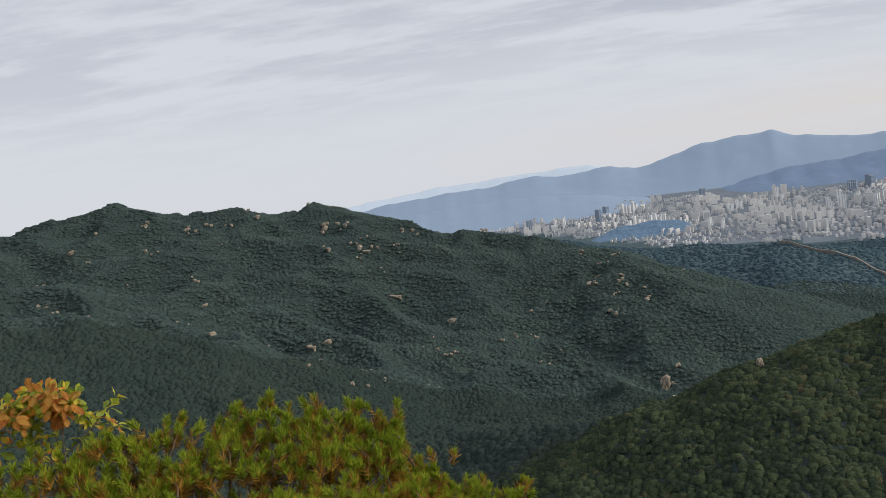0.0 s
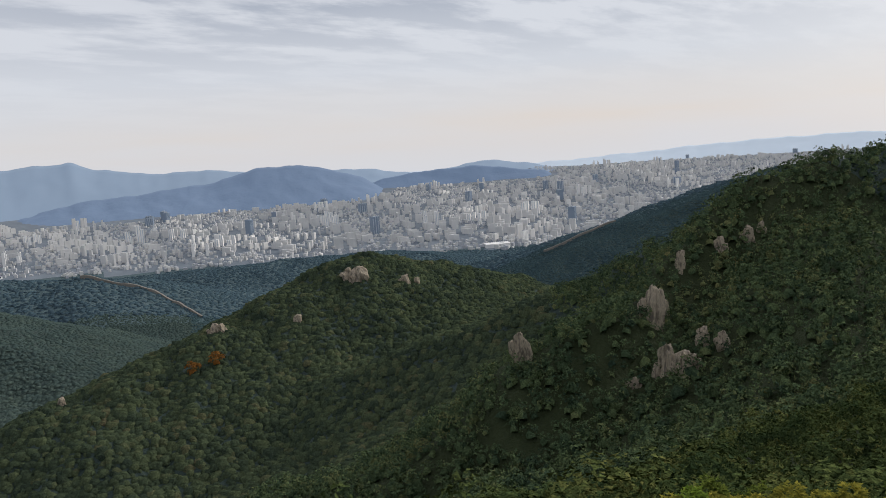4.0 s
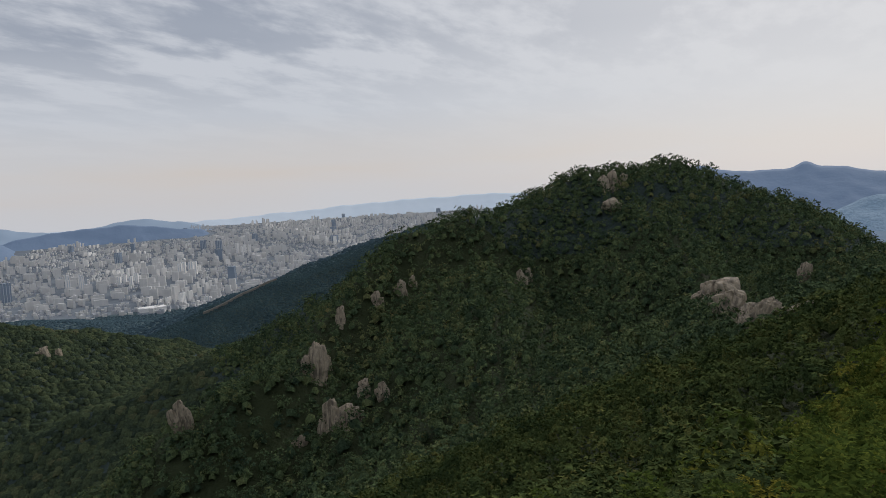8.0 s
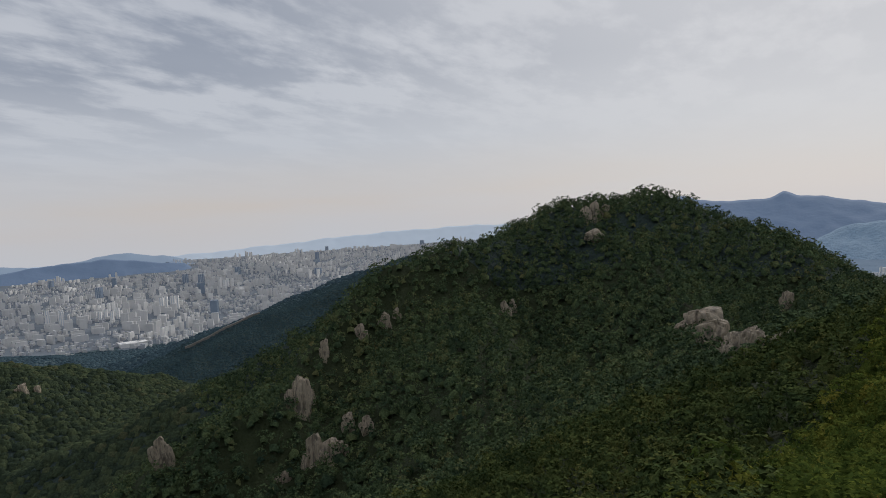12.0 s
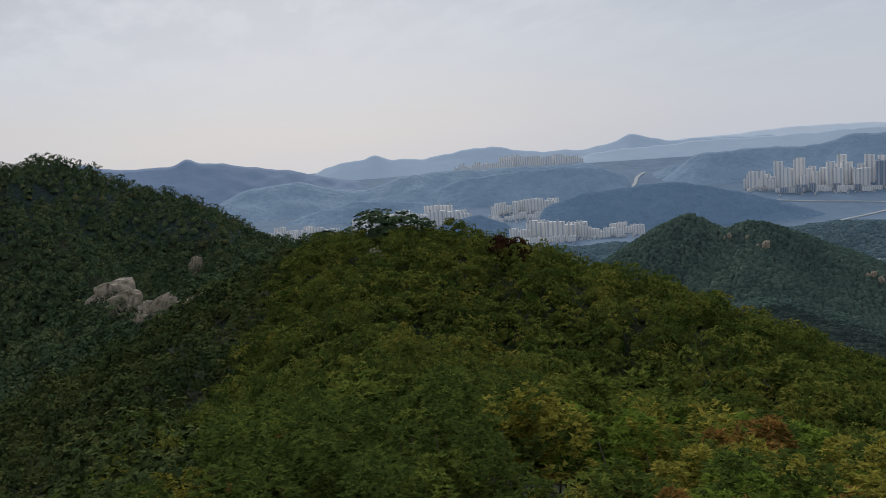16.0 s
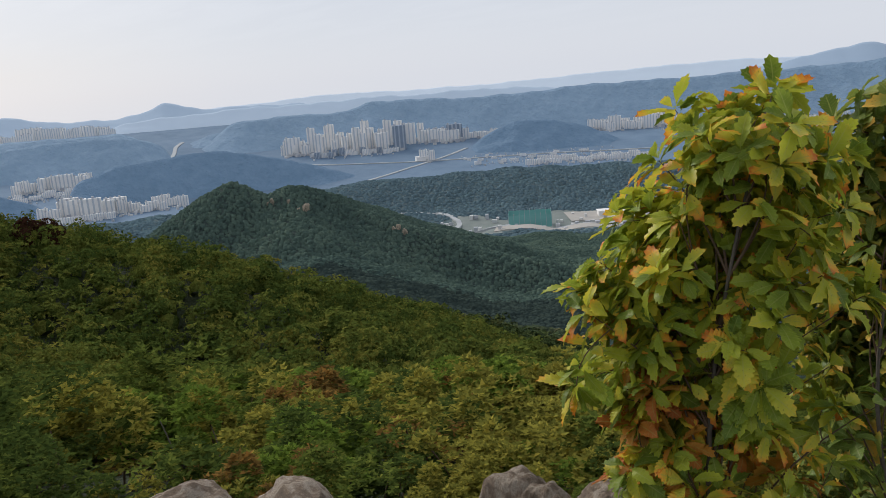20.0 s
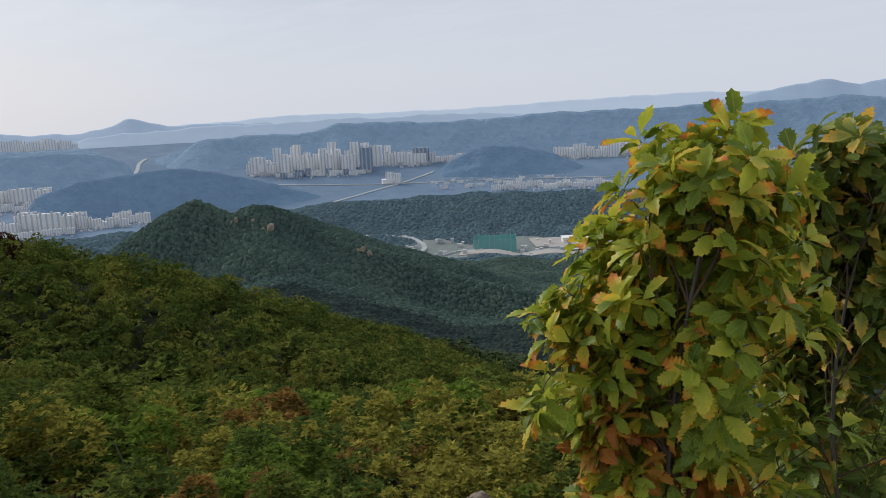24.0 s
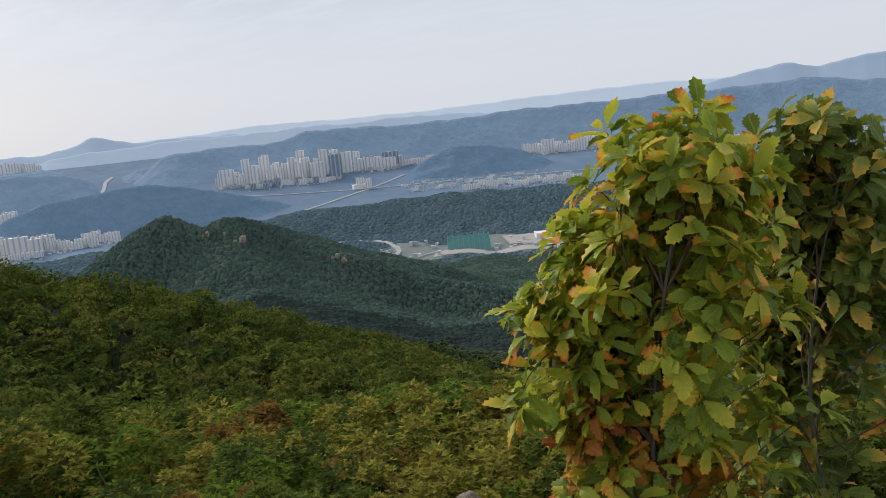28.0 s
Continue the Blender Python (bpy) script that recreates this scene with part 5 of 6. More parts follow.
# ---- near plants ----
def tube(path, r0, r1, sides=6):
    """Verts and quads of a tapered stem along a path."""
    p = np.array(path, float)
    g = np.gradient(p, axis=0)
    g /= np.linalg.norm(g, axis=1)[:, None] + 1e-9
    ref = np.where(np.abs(g[:, 2:3]) > 0.9, np.array([[1.0, 0, 0]]), np.array([[0, 0, 1.0]]))
    u = np.cross(g, ref)
    u /= np.linalg.norm(u, axis=1)[:, None]
    w = np.cross(g, u)
    a = np.linspace(0, 2 * np.pi, sides, endpoint=False)
    rad = np.linspace(r0, r1, len(p))[:, None, None]
    v = p[:, None] + rad * (u[:, None] * np.cos(a)[None, :, None] + w[:, None] * np.sin(a)[None, :, None])
    i, j = np.meshgrid(np.arange(len(p) - 1), np.arange(sides), indexing="ij")
    j2 = (j + 1) % sides
    return v.reshape(-1, 3), np.stack([i * sides + j, i * sides + j2, (i + 1) * sides + j2, (i + 1) * sides + j], -1).reshape(-1, 4)


def bent(a, b, sag, rng, n=7):
    a, b = np.array(a, float), np.array(b, float)
    t = np.linspace(0, 1, n)[:, None]
    p = a + (b - a) * t
    p += np.sin(t * np.pi) * np.array([rng.uniform(-1, 1), rng.uniform(-1, 1), sag]) * 0.12 * np.linalg.norm(b - a)
    return p


def stem(name, parent, path, r0, r1, mat, label=""):
    v, f = tube(path, r0, r1)
    ob = new(name, mesh_from(name, v, f, [mat], None, True))
    ob.parent = parent
    if label:
        ob["label"] = label
    return ob


def leaf_shape(long, wide, teeth, bend, fold, wavy=0.03):
    """A broad leaf along +x, widest past its middle, with forward-pointing teeth, folded along its rib, its tip bent down: verts, triangles and
    the place on the blade (along, across)."""
    n = teeth * 2 + 1
    t = np.linspace(0, 1, n + 1)
    w = wide * np.sin(np.pi * t ** 1.4) ** 0.8
    w[0], w[-1] = 0.0, 0.0
    odd = np.arange(n + 1) % 2 == 1
    tooth = np.where(odd, 1.13, 0.86)
    x = long * t
    z = -bend * long * t * t
    rib = np.stack([x, 0 * x, z], -1)
    lf = np.stack([x + np.where(odd, 0.045, -0.02) * long * (w > 0), w * tooth, z + fold * w + wavy * long * np.sin(t * 9.0)], -1)
    rt = lf * np.array([1, -1, 1]) + np.stack([0 * x, 0 * x, -1.6 * wavy * long * np.sin(t * 9.0)], -1)
    v = np.concatenate([rib, lf, rt])
    uv = np.concatenate([np.stack([t, 0 * t], -1), np.stack([t, 0 * t + 1], -1), np.stack([t, 0 * t - 1], -1)])
    m = n + 1
    f = []
    for i in range(n):
        f += [(i, i + 1, m + i + 1), (i, m + i + 1, m + i), (i, 2 * m + i + 1, i + 1), (i, 2 * m + i, 2 * m + i + 1)]
    return v, np.array(f), uv


def leaf_kinds(cut):
    return [leaf_shape(0.116, 0.029, 9 - cut, 0.25, 0.25), leaf_shape(0.108, 0.028, 8 - cut, 0.5, 0.35), leaf_shape(0.126, 0.031, 9 - cut, 0.1, 0.2), leaf_shape(0.10, 0.025, 8 - cut, 0.7, 0.5), leaf_shape(0.085, 0.021, 7 - cut, 0.3, 0.35)]


LEAVES, INNER_LEAVES = leaf_kinds(0), leaf_kinds(2)
LEAF_MESH = {}


def leaf_object(kind, mat, parent, m):
    key = (kind, mat.name)
    if key not in LEAF_MESH:
        v, f, uv = LEAVES[kind]
        LEAF_MESH[key] = mesh_from("leaf", v, f, [mat], None, True, uv)
    ob = new("leaf", LEAF_MESH[key])
    ob.parent = parent
    ob.matrix_local = m
    return ob


def rosette(rng, at, axis, count, size, out=Vector((0, 0, 0))):
    """Poses of the leaves round a twig's end; their upper sides turn outwards from the stem, so front ones face the
    camera.
    """
    axis = Vector(axis).normalized()
    base = axis.to_track_quat("X", "Z").to_matrix()
    made = []
    start = rng.uniform(0, 6.28)
    for i in range(count):
        a = start + i * 2.4 + rng.uniform(-0.3, 0.3)
        lean = rng.uniform(0.75, 1.35)
        d = base @ Vector((math.cos(lean), math.sin(lean) * math.cos(a), math.sin(lean) * math.sin(a)))
        d.z -= rng.uniform(0.0, 0.42)
        d.normalize()
        x = d
        up = Vector((rng.uniform(-0.35, 0.35), rng.uniform(-0.35, 0.35), 1)) + out * rng.uniform(0.5, 1.6)
        y = up.cross(x).normalized()
        z = x.cross(y)
        r = Matrix((x, y, z)).transposed().to_4x4()
        s = size * rng.uniform(0.75, 1.15)
        made.append(Matrix.Translation(Vector(at) + d * 0.012) @ r @ Matrix.Diagonal((s, s, s, 1)))
    return made


def join_leaves(name, poses, mat, parent, label=""):
    vs, fs, us, base = [], [], [], 0
    for kind, m in poses:
        v, f, uv = INNER_LEAVES[kind]
        q = np.array(m)
        vs.append(v @ q[:3, :3].T + q[:3, 3])
        fs.append(f + base)
        us.append(uv)
        base += len(v)
    ob = new(name, mesh_from(name, np.concatenate(vs), np.concatenate(fs), [mat], None, True, np.concatenate(us)))
    ob.parent = parent
    tagged(ob, label, kind="stuff")
    return ob


def young_oak(name, label, root, crown, tips, fill, dist, mats, singles, seed, joint_mat, leaf=1.0):
    """A young oak: a leaning trunk, a branch to each tip, toothed leaves in rosettes along the twigs."""
    rng = random.Random(seed)
    thing = new(name)
    thing.location = root
    tagged(thing, label, "tree")
    o = Vector(root)
    top = spot(*crown) - o
    trunk = bent((0, 0, -0.3), top, 0.1, rng, 12)
    stem("trunk", thing, trunk, 0.012, 0.003, M_BARK)
    poses = []
    ends = [(spot(b, a, dist + rng.uniform(-0.12, 0.3)) - o, rusty) for b, a, rusty in tips]
    high = max(e.z for e, _ in ends) - 0.27
    for _ in range(fill):
        (p, r1), (q, r2) = rng.sample(ends, 2)
        for _ in range(12):  # twigs fill the crown between neighbouring branches, and leave the leaders free
            if (p - q).length < 0.5 and min(p.z, q.z) < high:
                break
            (p, r1), (q, r2) = rng.sample(ends, 2)
        t = rng.uniform(0.2, 0.8)
        e = p.lerp(q, t)
        depth = rng.uniform(-0.3, 0.12)
        e += Vector((rng.uniform(-0.08, 0.08), depth, rng.uniform(-0.1, 0.1)))
        ends.append((e, r1 and r2 or (r1 or r2) and rng.random() < 0.15 or rng.random() < 0.015))
    paths = []
    for k, (e, rusty) in enumerate(ends):
        h = max(0.05, min(0.92, (e.z - rng.uniform(0.12, 0.3)) / max(top.z, 0.1)))
        a = Vector(trunk[int(h * 11)])
        if k >= len(tips):  # a side twig off the nearest branch
            near = min(paths, key=lambda q: (q[4] - e).length)
            a = near[min(range(2, 6), key=lambda i: (near[i] - e).length)]
        path = bent(a, e, 0.35, rng, 7)
        if k < len(tips):
            paths.append([Vector(q) for q in path])
        twig = stem("branch", thing, path, 0.0045 if k < len(tips) else 0.0022, 0.0014, M_TWIG)
        way = Vector(path[-1] - path[-2]).normalized() + Vector((0, 0, 0.5))
        away = Vector((e.x - top.x * 0.5, e.y - top.y * 0.5, 0)).normalized()
        for m in rosette(rng, e, way + away * 0.3, rng.randint(6, 9), leaf, away):
            poses.append((rng.randrange(5), m, rusty, twig))
        for s in (0.9, 0.72, 0.55):
            i = int(s * 6)
            side = Vector((rng.uniform(-1, 1), rng.uniform(-1, 1), rng.uniform(0, 0.8)))
            at = Vector(path[i]) + side * 0.05
            for m in rosette(rng, at, side + Vector((0, 0, 0.3)), rng.randint(4, 6), 0.92 * leaf, away):
                poses.append((rng.randrange(5), m, rusty and rng.random() < 0.7, twig))
    poses.sort(key=lambda q: (o + q[1].translation).length)
    for kind, m, rusty, twig in poses[:singles]:
        leaf_object(kind, mats[1] if rusty else mats[0], twig, m)
    if poses[singles:]:
        for name, aged, mat in (("leaves", 0, joint_mat), ("rusty_leaves", 1, M_RUST_JOIN)):
            rest = [(k, m) for k, m, r, _ in poses[singles:] if bool(r) == bool(aged)]
            if rest:
                join_leaves(name, rest, mat, thing)
    return thing


M_RUST_JOIN = leaf_skin("rusty_leaf_inner", [(0.1, (0.46, 0.27, 0.05)), (0.5, (0.62, 0.27, 0.04)), (0.9, (0.48, 0.15, 0.03))], per="island")
M_OAK_JOIN = leaf_skin("oak_leaf_inner", OAK_STOPS, per="island")
# inner leaves of the sapling, with the same shade in their colour
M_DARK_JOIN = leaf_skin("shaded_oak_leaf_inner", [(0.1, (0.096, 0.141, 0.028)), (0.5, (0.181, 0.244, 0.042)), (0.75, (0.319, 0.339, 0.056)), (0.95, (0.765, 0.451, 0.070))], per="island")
M_LIME_JOIN = leaf_skin("pale_green_leaf_inner", [(0.1, (0.17, 0.25, 0.05)), (0.6, (0.28, 0.36, 0.085)), (0.95, (0.36, 0.40, 0.09))], per="island")
OAK_TIPS = [(162.0, -2.9, 0), (161.5, -3.6, 0), (156.0, -3.6, 0), (159.0, -3.6, 0), (163.2, -4.8, 0), (154.9, -6.9, 0), (154.4, -9.4, 0), (153.9, -11.7, 0), (148.8, -15.2, 0), (149.7, -17.0, 0), (150.7, -13.6, 0), (152.7, -15.5, 0), (151.5, -20.9, 0),
            (152.5, -26.4, 1), (154.3, -22.3, 1), (156.1, -10.9, 0), (157.8, -15.5, 0), (159.0, -22.1, 0), (160.7, -10.5, 0), (162.5, -7.5, 0), (164.6, -10.4, 0), (166.5, -16.5, 0), (167.5, -15.7, 0), (165.1, -14.5, 0), (162.3, -17.5, 0)]
OAK_TIPS_LOW = [(160.4, -4.2, 0), (158, -5.5, 0), (161.5, -6.5, 0), (163, -9, 0), (158.5, -8, 0), (156.8, -7.6, 0), (161, -12.5, 0), (158.5, -12.5, 0), (155.5, -13.6, 0), (163.5, -12.5, 0), (161.8, -4.6, 0), (165.6, -20.2, 0), (163.2, -23.9, 0), (160.9, -26.2, 0), (157.8, -19.2, 0), (155.5, -18.5, 0), (160.0, -5.7, 0), (154.0, -19.0, 0), (153.0, -24.5, 1), (153.2, -20.8, 1), (153.1, -23, 1), (155.4, -26.6, 0), (153.4, -27.4, 0), (151.9, -27.6, 1), (156.5, -25.5, 0), (166.0, -26.0, 0), (169.0, -22, 0), (163.0, -28.5, 0), (158.0, -29, 0), (152.0, -24, 0), (154.0, -28, 0), (168.0, -29, 0), (160.5, -22.5, 0), (153.5, -30, 1)]
young_oak("young_oak", "young oak with big toothed leaves turning yellow and rust", spot(158.6, -33, 2.55), (161.6, -4.0, 2.5), OAK_TIPS + OAK_TIPS_LOW, 165, 2.5, (M_OAK, M_RUST), 300, 5, M_OAK_JOIN, 0.86)
OAK2_TIPS = [(167.1, -3.3, 0), (165.6, -4.8, 0), (169.3, -3.8, 0), (170.8, -4.6, 0), (166.4, -6.8, 0), (168.5, -7.0, 0), (170.3, -9.2, 0), (167.6, -10.4, 0), (171.2, -12.7, 0), (169.1, -14.2, 0), (170.7, -16.9, 0), (168.7, -19.9, 0), (171.6, -20.2, 0), (166.7, -22.9, 0), (170.9, -24.7, 0),
             (167.9, -25.4, 0), (166.2, -13.2, 0), (165.2, -8.8, 0), (164.8, -17.8, 0), (166.0, -19.5, 0), (169.5, -11.5, 0), (164.6, -21.5, 0), (165.3, -25.2, 0), (164.2, -28, 0), (167, -28.5, 0), (170, -28, 0), (173, -6, 0), (175, -10, 0), (174, -15, 0), (176, -20, 0), (174, -25, 0)]
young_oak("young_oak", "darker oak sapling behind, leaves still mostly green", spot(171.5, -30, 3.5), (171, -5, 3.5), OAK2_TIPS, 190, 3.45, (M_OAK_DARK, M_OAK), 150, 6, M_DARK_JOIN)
# sprigs that reach over the brow
young_oak("oak_sprig", "pale lime-green oak sprig over the brow", spot(27.4, -33, 4.4), (27.4, -24.5, 4.4), [(27.3, -23.4, 0), (26.4, -24.6, 0), (28.4, -24.6, 0), (25.4, -26.2, 0), (27.3, -26, 0), (29.2, -26.2, 0), (24, -27.3, 0), (28.3, -27.6, 0)], 26, 4.4, (M_LIME, M_LIME), 160, 8, M_LIME_JOIN, 0.6)
young_oak("oak_sprig", "low lime-green oak sprig at the brow's edge", spot(35.5, -34, 4.2), (35.5, -28, 4.2), [(32.2, -28.0, 0), (34.5, -28.6, 0), (36.6, -28.5, 0), (38.3, -28.4, 0)], 5, 4.2, (M_LIME, M_LIME), 60, 9, M_LIME_JOIN, 0.6)
young_oak("oak_sprig", "yellowing oak sprig beside the pine", spot(-28.5, -20, 5.6), (-28, -11, 5.6), [(-28.8, -9.6, 0), (-27, -9.8, 0), (-24.6, -10.4, 0), (-26, -11.6, 0), (-29.5, -12, 0), (-24.8, -12, 0), (-31, -10.5, 0), (-33, -11, 0)], 22, 5.6, (M_RUST, M_OAK), 110, 10, M_OAK_JOIN, 0.75)


def pine(seed):
    """A spreading pine below the brow: trunk, limbs, and needle tufts over its uneven top."""
    rng = random.Random(seed)
    c = spot(-24, -30, 4.6)
    thing = new("pine_tree")
    thing.location = c
    tagged(thing, "bushy pine with bright green and orange-brown needle tufts", "tree")
    stem("trunk", thing, bent((0, 0, -1.6), (0, 0, 1.0), 0, rng, 8), 0.09, 0.05, M_BARK)
    # the top, shaped to fit the camera's view: highest on its far side, dropping in steps towards the north-east
    rim = ([-60, -45, -28, -24, -17, -11, -8, -6.2, -5.8, -3.5, 1, 4], [-12, -11.4, -12.2, -12.0, -11.5, -12.2, -13.0, -13.6, -17.6, -18.4, -20.6, -25])
    boughs = []
    for k in range(75):
        b = rng.uniform(-48, 1.5)
        d = rng.uniform(3.3, 5.3)
        e = spot(b, float(np.interp(b, *rim)) - (5.3 - d) * 8.5 - rng.uniform(0, 1.2), d) - c
        p = bent((0, 0, rng.uniform(-0.3, 0.3)), e, 0.4, rng, 8)
        stem("limb", thing, p, 0.022, 0.005, M_TWIG)
        boughs.append(e)
    g = np.random.RandomState(seed)
    shoots = []
    for k in range(4700):
        b, d = rng.uniform(-48, 1.8), 5.3 - 2.4 * rng.random() ** 0.8
        low = rng.random() ** 2 * 2.6
        swell = 0.9 * math.sin(b * 1.9 + d * 3.1) + 0.8 * math.sin(b * 0.83 - d * 5.7)
        if k % 6 == 1:  # a close-set rim
            d, low = rng.uniform(4.8, 5.3), rng.random() * 0.8
        if k % 3 == 0:
            q = rng.choice(boughs) + Vector((rng.gauss(0, 0.09), rng.gauss(0, 0.09), rng.uniform(-0.08, 0.03)))
        else:
            q = spot(b, float(np.interp(b, *rim)) - (5.3 - d) * 8.5 - 0.9 + min(swell, 0.5) - low, d) - c
        if k % 7 == 2:
            q = q - Vector((0, 0, rng.uniform(0.15, 0.8)))
        lean = Vector((q.x * 0.14 + rng.gauss(0, 0.45), q.y * 0.14 + rng.gauss(0, 0.45), 1)).normalized()
        shoots.append((np.array(q), np.array(lean), low > 0.9 or rng.random() < 0.2))

    def brush(at, axis, n, base, top, spread, long, wide):
        """Needles set all along one shoot, closing towards its tip."""
        s = g.uniform(base, top, n)[:, None]
        r = np.cross(axis, g.normal(size=(n, 3)))
        r /= np.linalg.norm(r, axis=1)[:, None]
        d = axis + r * (g.uniform(0.45, 1.0, n)[:, None] * spread * (1.25 - 0.7 * (s - base) / (top - base)))
        d /= np.linalg.norm(d, axis=1)[:, None]
        side = np.cross(d, g.normal(size=(n, 3)))
        side /= np.linalg.norm(side, axis=1)[:, None]
        p = at + axis * s
        e = p + d * (long * g.uniform(0.8, 1.1, n)[:, None])
        return np.stack([p - side * wide, p + side * wide, e], 1)

    green, old, sticks = [], [], []
    for at, axis, aged in shoots:
        if aged:
            old.append(brush(at, axis, 52, -0.07, 0.01, 1.7, 0.07, 0.0036))
            green.append(brush(at, axis, 40, -0.01, 0.03, 1.3, 0.052, 0.0036))
        else:
            green.append(brush(at, axis, 72, -0.03, 0.03, 1.5, 0.055, 0.0036))
            old.append(brush(at, axis, 16, -0.10, -0.03, 1.8, 0.065, 0.0034))
        v, f = tube(bent(at - axis * 0.12 + g.normal(size=3) * 0.04, at + axis * 0.02, 0, rng, 3), 0.0045, 0.003, 3)
        sticks.append((v, f))
    for name, group, mat in (("needles", green, M_NEEDLE), ("old_needles", old, M_OLD)):
        v = np.concatenate(group).reshape(-1, 3)
        nd = new(name, mesh_from(name, v, np.arange(len(v)).reshape(-1, 3), [mat]))
        nd.parent = thing
        nd["kind"] = "stuff"
    n = len(sticks[0][0])
    tw = new("branchwood", mesh_from("branchwood", np.concatenate([v for v, _ in sticks]), np.concatenate([f + i * n for i, (_, f) in enumerate(sticks)]), [M_TWIG]))
    tw.parent = thing
    tw["kind"] = "stuff"


pine(12)


# ---- scrub of the near hill, bush by bush ----
def bush_model(seed, leaf, wide, tall, mat, whorls):
    """An oak bush: a few stems, and narrow leaves in whorls over an uneven crown."""
    rng = np.random.RandomState(seed)
    lobes = [(rng.uniform(-0.6, 0.6), rng.uniform(-0.6, 0.6), rng.uniform(0.2, 0.9), rng.uniform(0.16, 0.3)) for _ in range(9)]
    vs = []
    for q in range(whorls):
        cx, cy, cz, cr = lobes[q % 9]
        d = rng.normal(size=3)
        d[2] = abs(d[2]) - 0.2
        d /= np.linalg.norm(d)
        at = (np.array([cx, cy, cz]) + d * cr * (rng.uniform(0.85, 1.08))) * np.array([wide, wide, tall])
        start = rng.uniform(0, 6.28)
        for i in range(5):
            a = start + i * 1.257 + rng.uniform(-0.3, 0.3)
            way = np.array([math.cos(a), math.sin(a), rng.uniform(-0.35, 0.6)]) + d * 0.5
            way /= np.linalg.norm(way)
            s = leaf * rng.uniform(0.7, 1.2)
            side = np.cross(way, [0, 0, 1.0] + rng.normal(size=3) * 0.3)
            side /= np.linalg.norm(side)
            vs.append([at + way * s * 0.2 + side * s * 0.3, at + way * s + np.array([0, 0, -0.1 * s]), at + way * s * 0.2 - side * s * 0.3])
    v = np.array(vs).reshape(-1, 3)
    f = np.arange(len(v)).reshape(-1, 3)
    ob = tagged(new("oak_bush"), "", "bush", "bushes on the near hill")
    crown = new("crown", mesh_from("crown", v, f, [mat]))
    crown.parent = ob
    py = random.Random(seed)
    for k in range(3):
        stem("stem", ob, bent((0, 0, -0.4), (py.uniform(-0.4, 0.4) * wide, py.uniform(-0.4, 0.4) * wide, tall * 0.7), 0.1, py, 5), 0.02, 0.008, M_TWIG)
    return ob


def bush_skin(name, a, b, c):
    return foliage(name, [(0.05, tuple(0.45 * v for v in a)), (0.35, a), (0.7, b), (1.0, c)], 0.35, vary=0.65, through=0.3, rough=0.55)


# bush_dark is bush_green scaled down, mainly for the dimmer-looking eastern bearings
M_BUSH = [bush_skin("bush_green", (0.092, 0.126, 0.026), (0.165, 0.196, 0.036), (0.270, 0.270, 0.048)), bush_skin("bush_olive", (0.200, 0.196, 0.038), (0.360, 0.318, 0.056), (0.500, 0.390, 0.062)),
          bush_skin("bush_bright", (0.115, 0.175, 0.028), (0.200, 0.275, 0.040), (0.320, 0.350, 0.052)), bush_skin("bush_rust", (0.174, 0.116, 0.035), (0.313, 0.174, 0.044), (0.418, 0.197, 0.046)), bush_skin("bush_dark", (0.060, 0.090, 0.021), (0.108, 0.142, 0.030), (0.185, 0.198, 0.038))]
LABELS = ["leafy green oak bush on the near hill", "olive-yellow oak bush on the near hill", "bright green bush on the near hill", "rust-tinged oak bush on the near hill", "deep green oak bush on the near hill"]


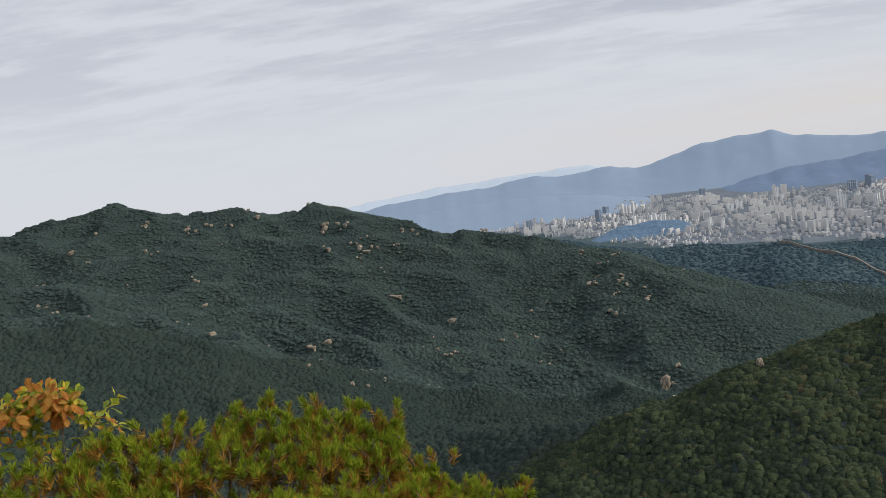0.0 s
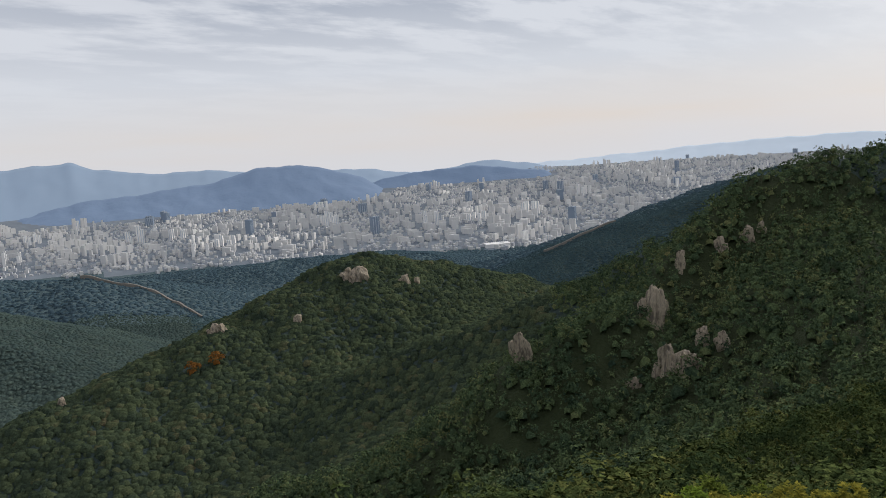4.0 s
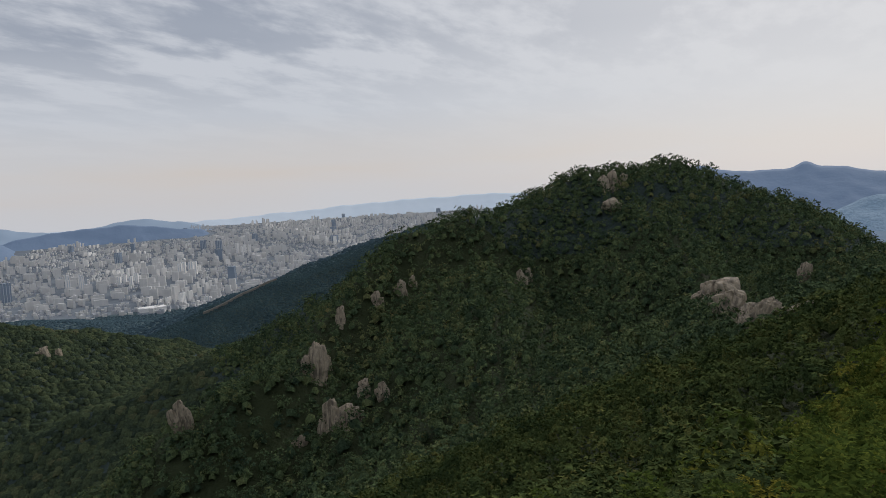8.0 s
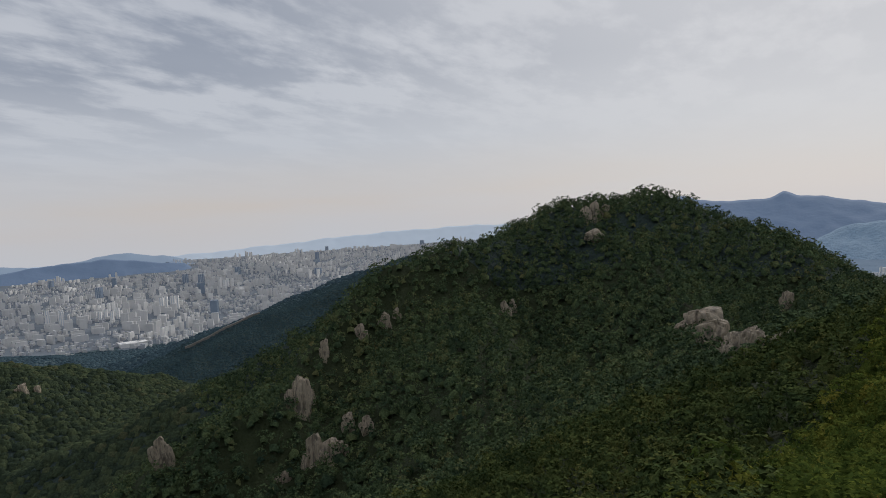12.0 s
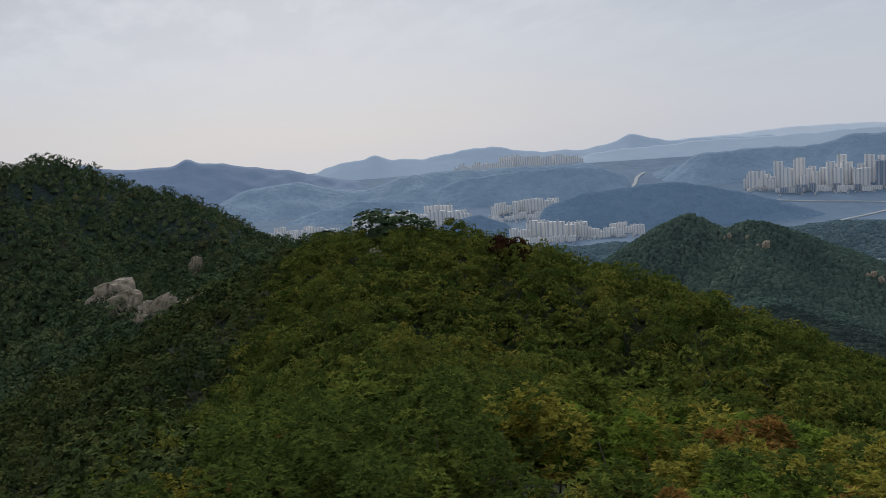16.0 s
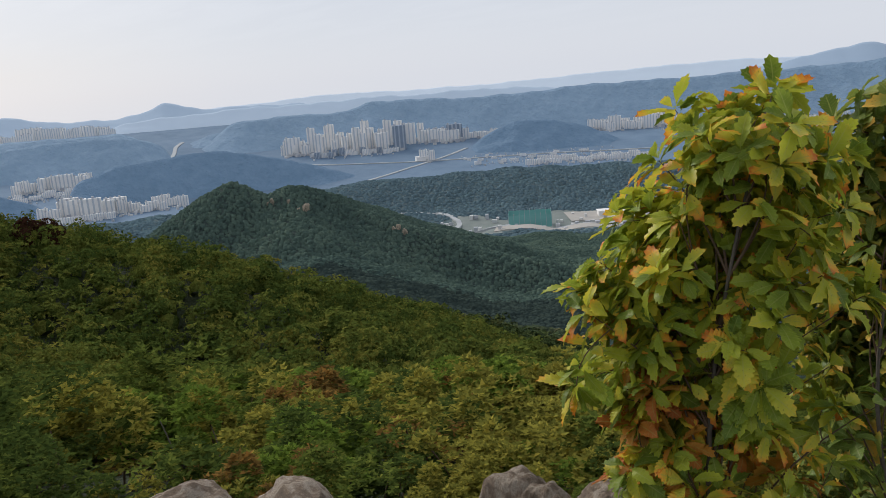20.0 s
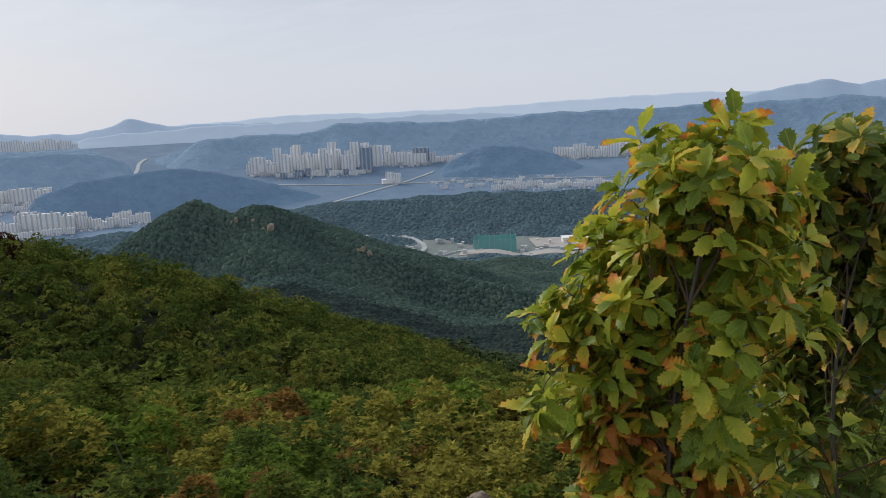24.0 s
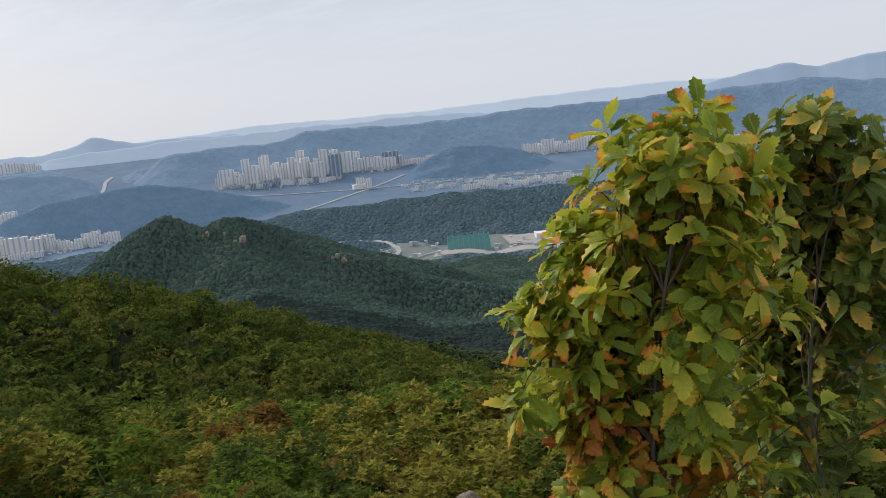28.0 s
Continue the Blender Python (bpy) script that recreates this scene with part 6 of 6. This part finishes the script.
def plant_bushes():
    models = [(bush_model(70 + i, lf * big, w, t, M_BUSH[m], count), m) for big, count in ((0.78, 520), (1.0, 320)) for i, (lf, w, t, m) in enumerate(((0.14, 1.25, 1.5, 0), (0.14, 1.1, 1.3, 1), (0.14, 1.3, 1.6, 2), (0.14, 1.1, 1.3, 3), (0.15, 1.3, 1.4, 1), (0.14, 1.2, 1.5, 4)))]
    rng = random.Random(77)
    made = 0
    for k in range(215):
        az = rng.uniform(92, 157)
        r = 7.0 + 18 * rng.random() ** 0.8 if k > 34 else rng.uniform(4.9, 7.2)
        x, y = polar(az, r)
        z = float(height(np.array([x]), np.array([y]))[0])
        pick = rng.choice((5, 5, 0, 5, 5) if az < 113 else (0, 1, 1, 4, 4, 5, 2, 1)) if rng.random() < 0.9 else 3
        ob, m = models[pick + (6 if r > 14 else 0)]
        s = rng.uniform(0.8, 1.35) * float(np.interp(r, [4.9, 7, 10, 16, 30], [0.38, 0.6, 0.8, 1.0, 1.15]))
        c = copy_thing(ob, pose(x, y, z, 0, 0, rng.uniform(0, 360)))
        c.scale = (s, s, s * rng.uniform(0.85, 1.1))
        c["label"] = LABELS[m]
        made += 1
    for k in range(60):
        # bushes behind the young oaks
        az, r = rng.uniform(152, 178), rng.uniform(5.5, 22)
        x, y = polar(az, r)
        ob, m = models[rng.choice((0, 1, 5, 0)) + (6 if r > 14 else 0)]
        s = rng.uniform(0.8, 1.2) * float(np.interp(r, [5, 7, 10, 16, 30], [0.38, 0.6, 0.8, 1.0, 1.15]))
        c = copy_thing(ob, pose(x, y, float(height(np.array([x]), np.array([y]))[0]), 0, 0, rng.uniform(0, 360)))
        c.scale = (s, s, s)
        c["label"] = LABELS[m].replace("on the near hill", "behind the young oaks")
    for k in range(26):
        # low bushes at the northern brow
        az, r = rng.uniform(22, 92), rng.uniform(8.5, 13.5)
        x, y = polar(az, r)
        ob, m = models[rng.choice((0, 1, 2, 5))]
        s = rng.uniform(0.55, 0.8)
        c = copy_thing(ob, pose(x, y, float(height(np.array([x]), np.array([y]))[0]), 0, 0, rng.uniform(0, 360)))
        c.scale = (s, s, s)
        c["label"] = LABELS[m].replace("on the near hill", "at the summit's brow")
    for ob, _ in models:
        for o in (*ob.children, ob):
            bpy.data.objects.remove(o)


plant_bushes()


def dead_stem(bearing, low, high, dist, thick):
    a, b = spot(bearing, low, dist), spot(bearing + 0.5, high, dist)
    ob = new("dead_stem", mesh_from("dead_stem", *tube(bent(a, b, 0.05, random.Random(4), 7), thick, thick * 0.4), [M_BARK], None, True))
    tagged(ob, "bare pale dead stem standing among oak bushes", "dead stem")


dead_stem(118.3, -27, -21.0, 8.5, 0.014)
dead_stem(121.6, -26, -22.0, 9.5, 0.012)


def lone_tree(name, label, bearing, angle, dist, size, tall, mat, seed):
    """A single tree that stands out by its colour."""
    rng = np.random.RandomState(seed)
    x, y = polar(bearing, dist)
    top = EYE + dist * math.tan(radians(angle))
    z = min(float(height(np.array([x]), np.array([y]))[0]), top - tall * 0.6)
    thing = new(name)
    thing.location = (x, y, z)
    tagged(thing, label, "tree")
    stem("trunk", thing, bent((0, 0, -0.5), (0, 0, tall * 0.6), 0, random.Random(seed), 5), size * 0.04, size * 0.02, M_BARK)
    v, f = lobed_crown(rng, 14, 34, 0.055)
    h = top - z
    cr = new("crown", mesh_from("crown", v * np.array([size, size, h]), f, [mat]))
    cr.parent = thing
    return thing


lone_tree("autumn_tree", "small tree in full rust-orange autumn leaf", 26.8, -12.75, meet(26.8, -13.5, 500, 2.0), 8.5, 5, M_ORANGE, 1)
lone_tree("autumn_tree", "small tree in yellowish orange autumn leaf", 28.4, -12.35, meet(28.4, -13.1, 500, 2.0), 9.0, 5, M_ORANGE, 2)
lone_tree("mountain_pine", "dark flat-topped pine on the near hill's crest", 104.4, -4.4, 104, 8.0, 4.5, M_MID, 5)
lone_tree("mountain_pine", "dark flat-topped pine on the near hill's crest", 106.4, -4.7, 102, 7.0, 4.5, M_MID, 6)
lone_tree("mountain_pine", "dark flat-topped pine on the near hill's crest", 100.5, -5.4, 122, 7.0, 4.0, M_MID, 7)
lone_tree("red_bush", "dark red maple bush on the near hill's crest", 112.9, -6.75, 91, 4.0, 2.2, M_RED, 3)
lone_tree("red_bush", "dark red maple bush on the near hill's crest", 114.2, -7.1, 89, 3.0, 1.6, M_RED, 4)


# ---- works in the valley ----
def driving_range():
    thing = new("netted_range")
    x, y = polar(146.0, 1690)
    z = float(height(np.array([x]), np.array([y]))[0])
    thing.matrix_world = pose(x, y, z, 0, 0, -146)
    tagged(thing, "tall green-netted golf driving range on steel masts", "sports ground")
    w, d, h = 88, 60, 29
    for i in range(9):
        for yy in (-d / 2, d / 2):
            bm = bmesh.new()
            prism(bm, rect(0.8, 0.8, -w / 2 + i * w / 8, yy), -4, h + 3)
            part("mast", bm, M_ROOF, thing)
    for sx, sy, lx, ly in ((0, -d / 2, w, 0.15), (0, d / 2, w, 0.15), (-w / 2, 0, 0.15, d), (w / 2, 0, 0.15, d)):
        bm = bmesh.new()
        prism(bm, rect(lx, ly, sx, sy), 3, h)
        part("net", bm, M_NET, thing)


driving_range()


def hall(bearing, dist, w, d, h, label):
    x, y = polar(bearing, dist)
    z = float(height(np.array([x]), np.array([y]))[0])
    thing = new("warehouse")
    thing.matrix_world = pose(x, y, z, 0, 0, -bearing + 10)
    tagged(thing, label, "building", "big sheds in the valley")
    bm = bmesh.new()
    prism(bm, rect(w, d), -3, h)
    part("wall", bm, M_WALL, thing)
    bm = bmesh.new()
    prism(bm, rect(w + 2, d + 2), h + 0.01, h + 1.5)
    part("roof", bm, M_WALL, thing)


hall(164.2, 3150, 105, 60, 26, "big white long-span hall with a flat roof")
hall(138.9, 2990, 60, 30, 14, "white factory shed beside the motorway")
hall(151.5, 1800, 50, 30, 10, "white shed in the building yard")
hall(153.4, 1820, 60, 30, 9, "white shed in the building yard")
hall(48.4, 2700, 80, 50, 10, "white long-span sports hall at the city's edge")
hall(134.6, 2560, 70, 30, 8, "pale low shed behind the twin hill")
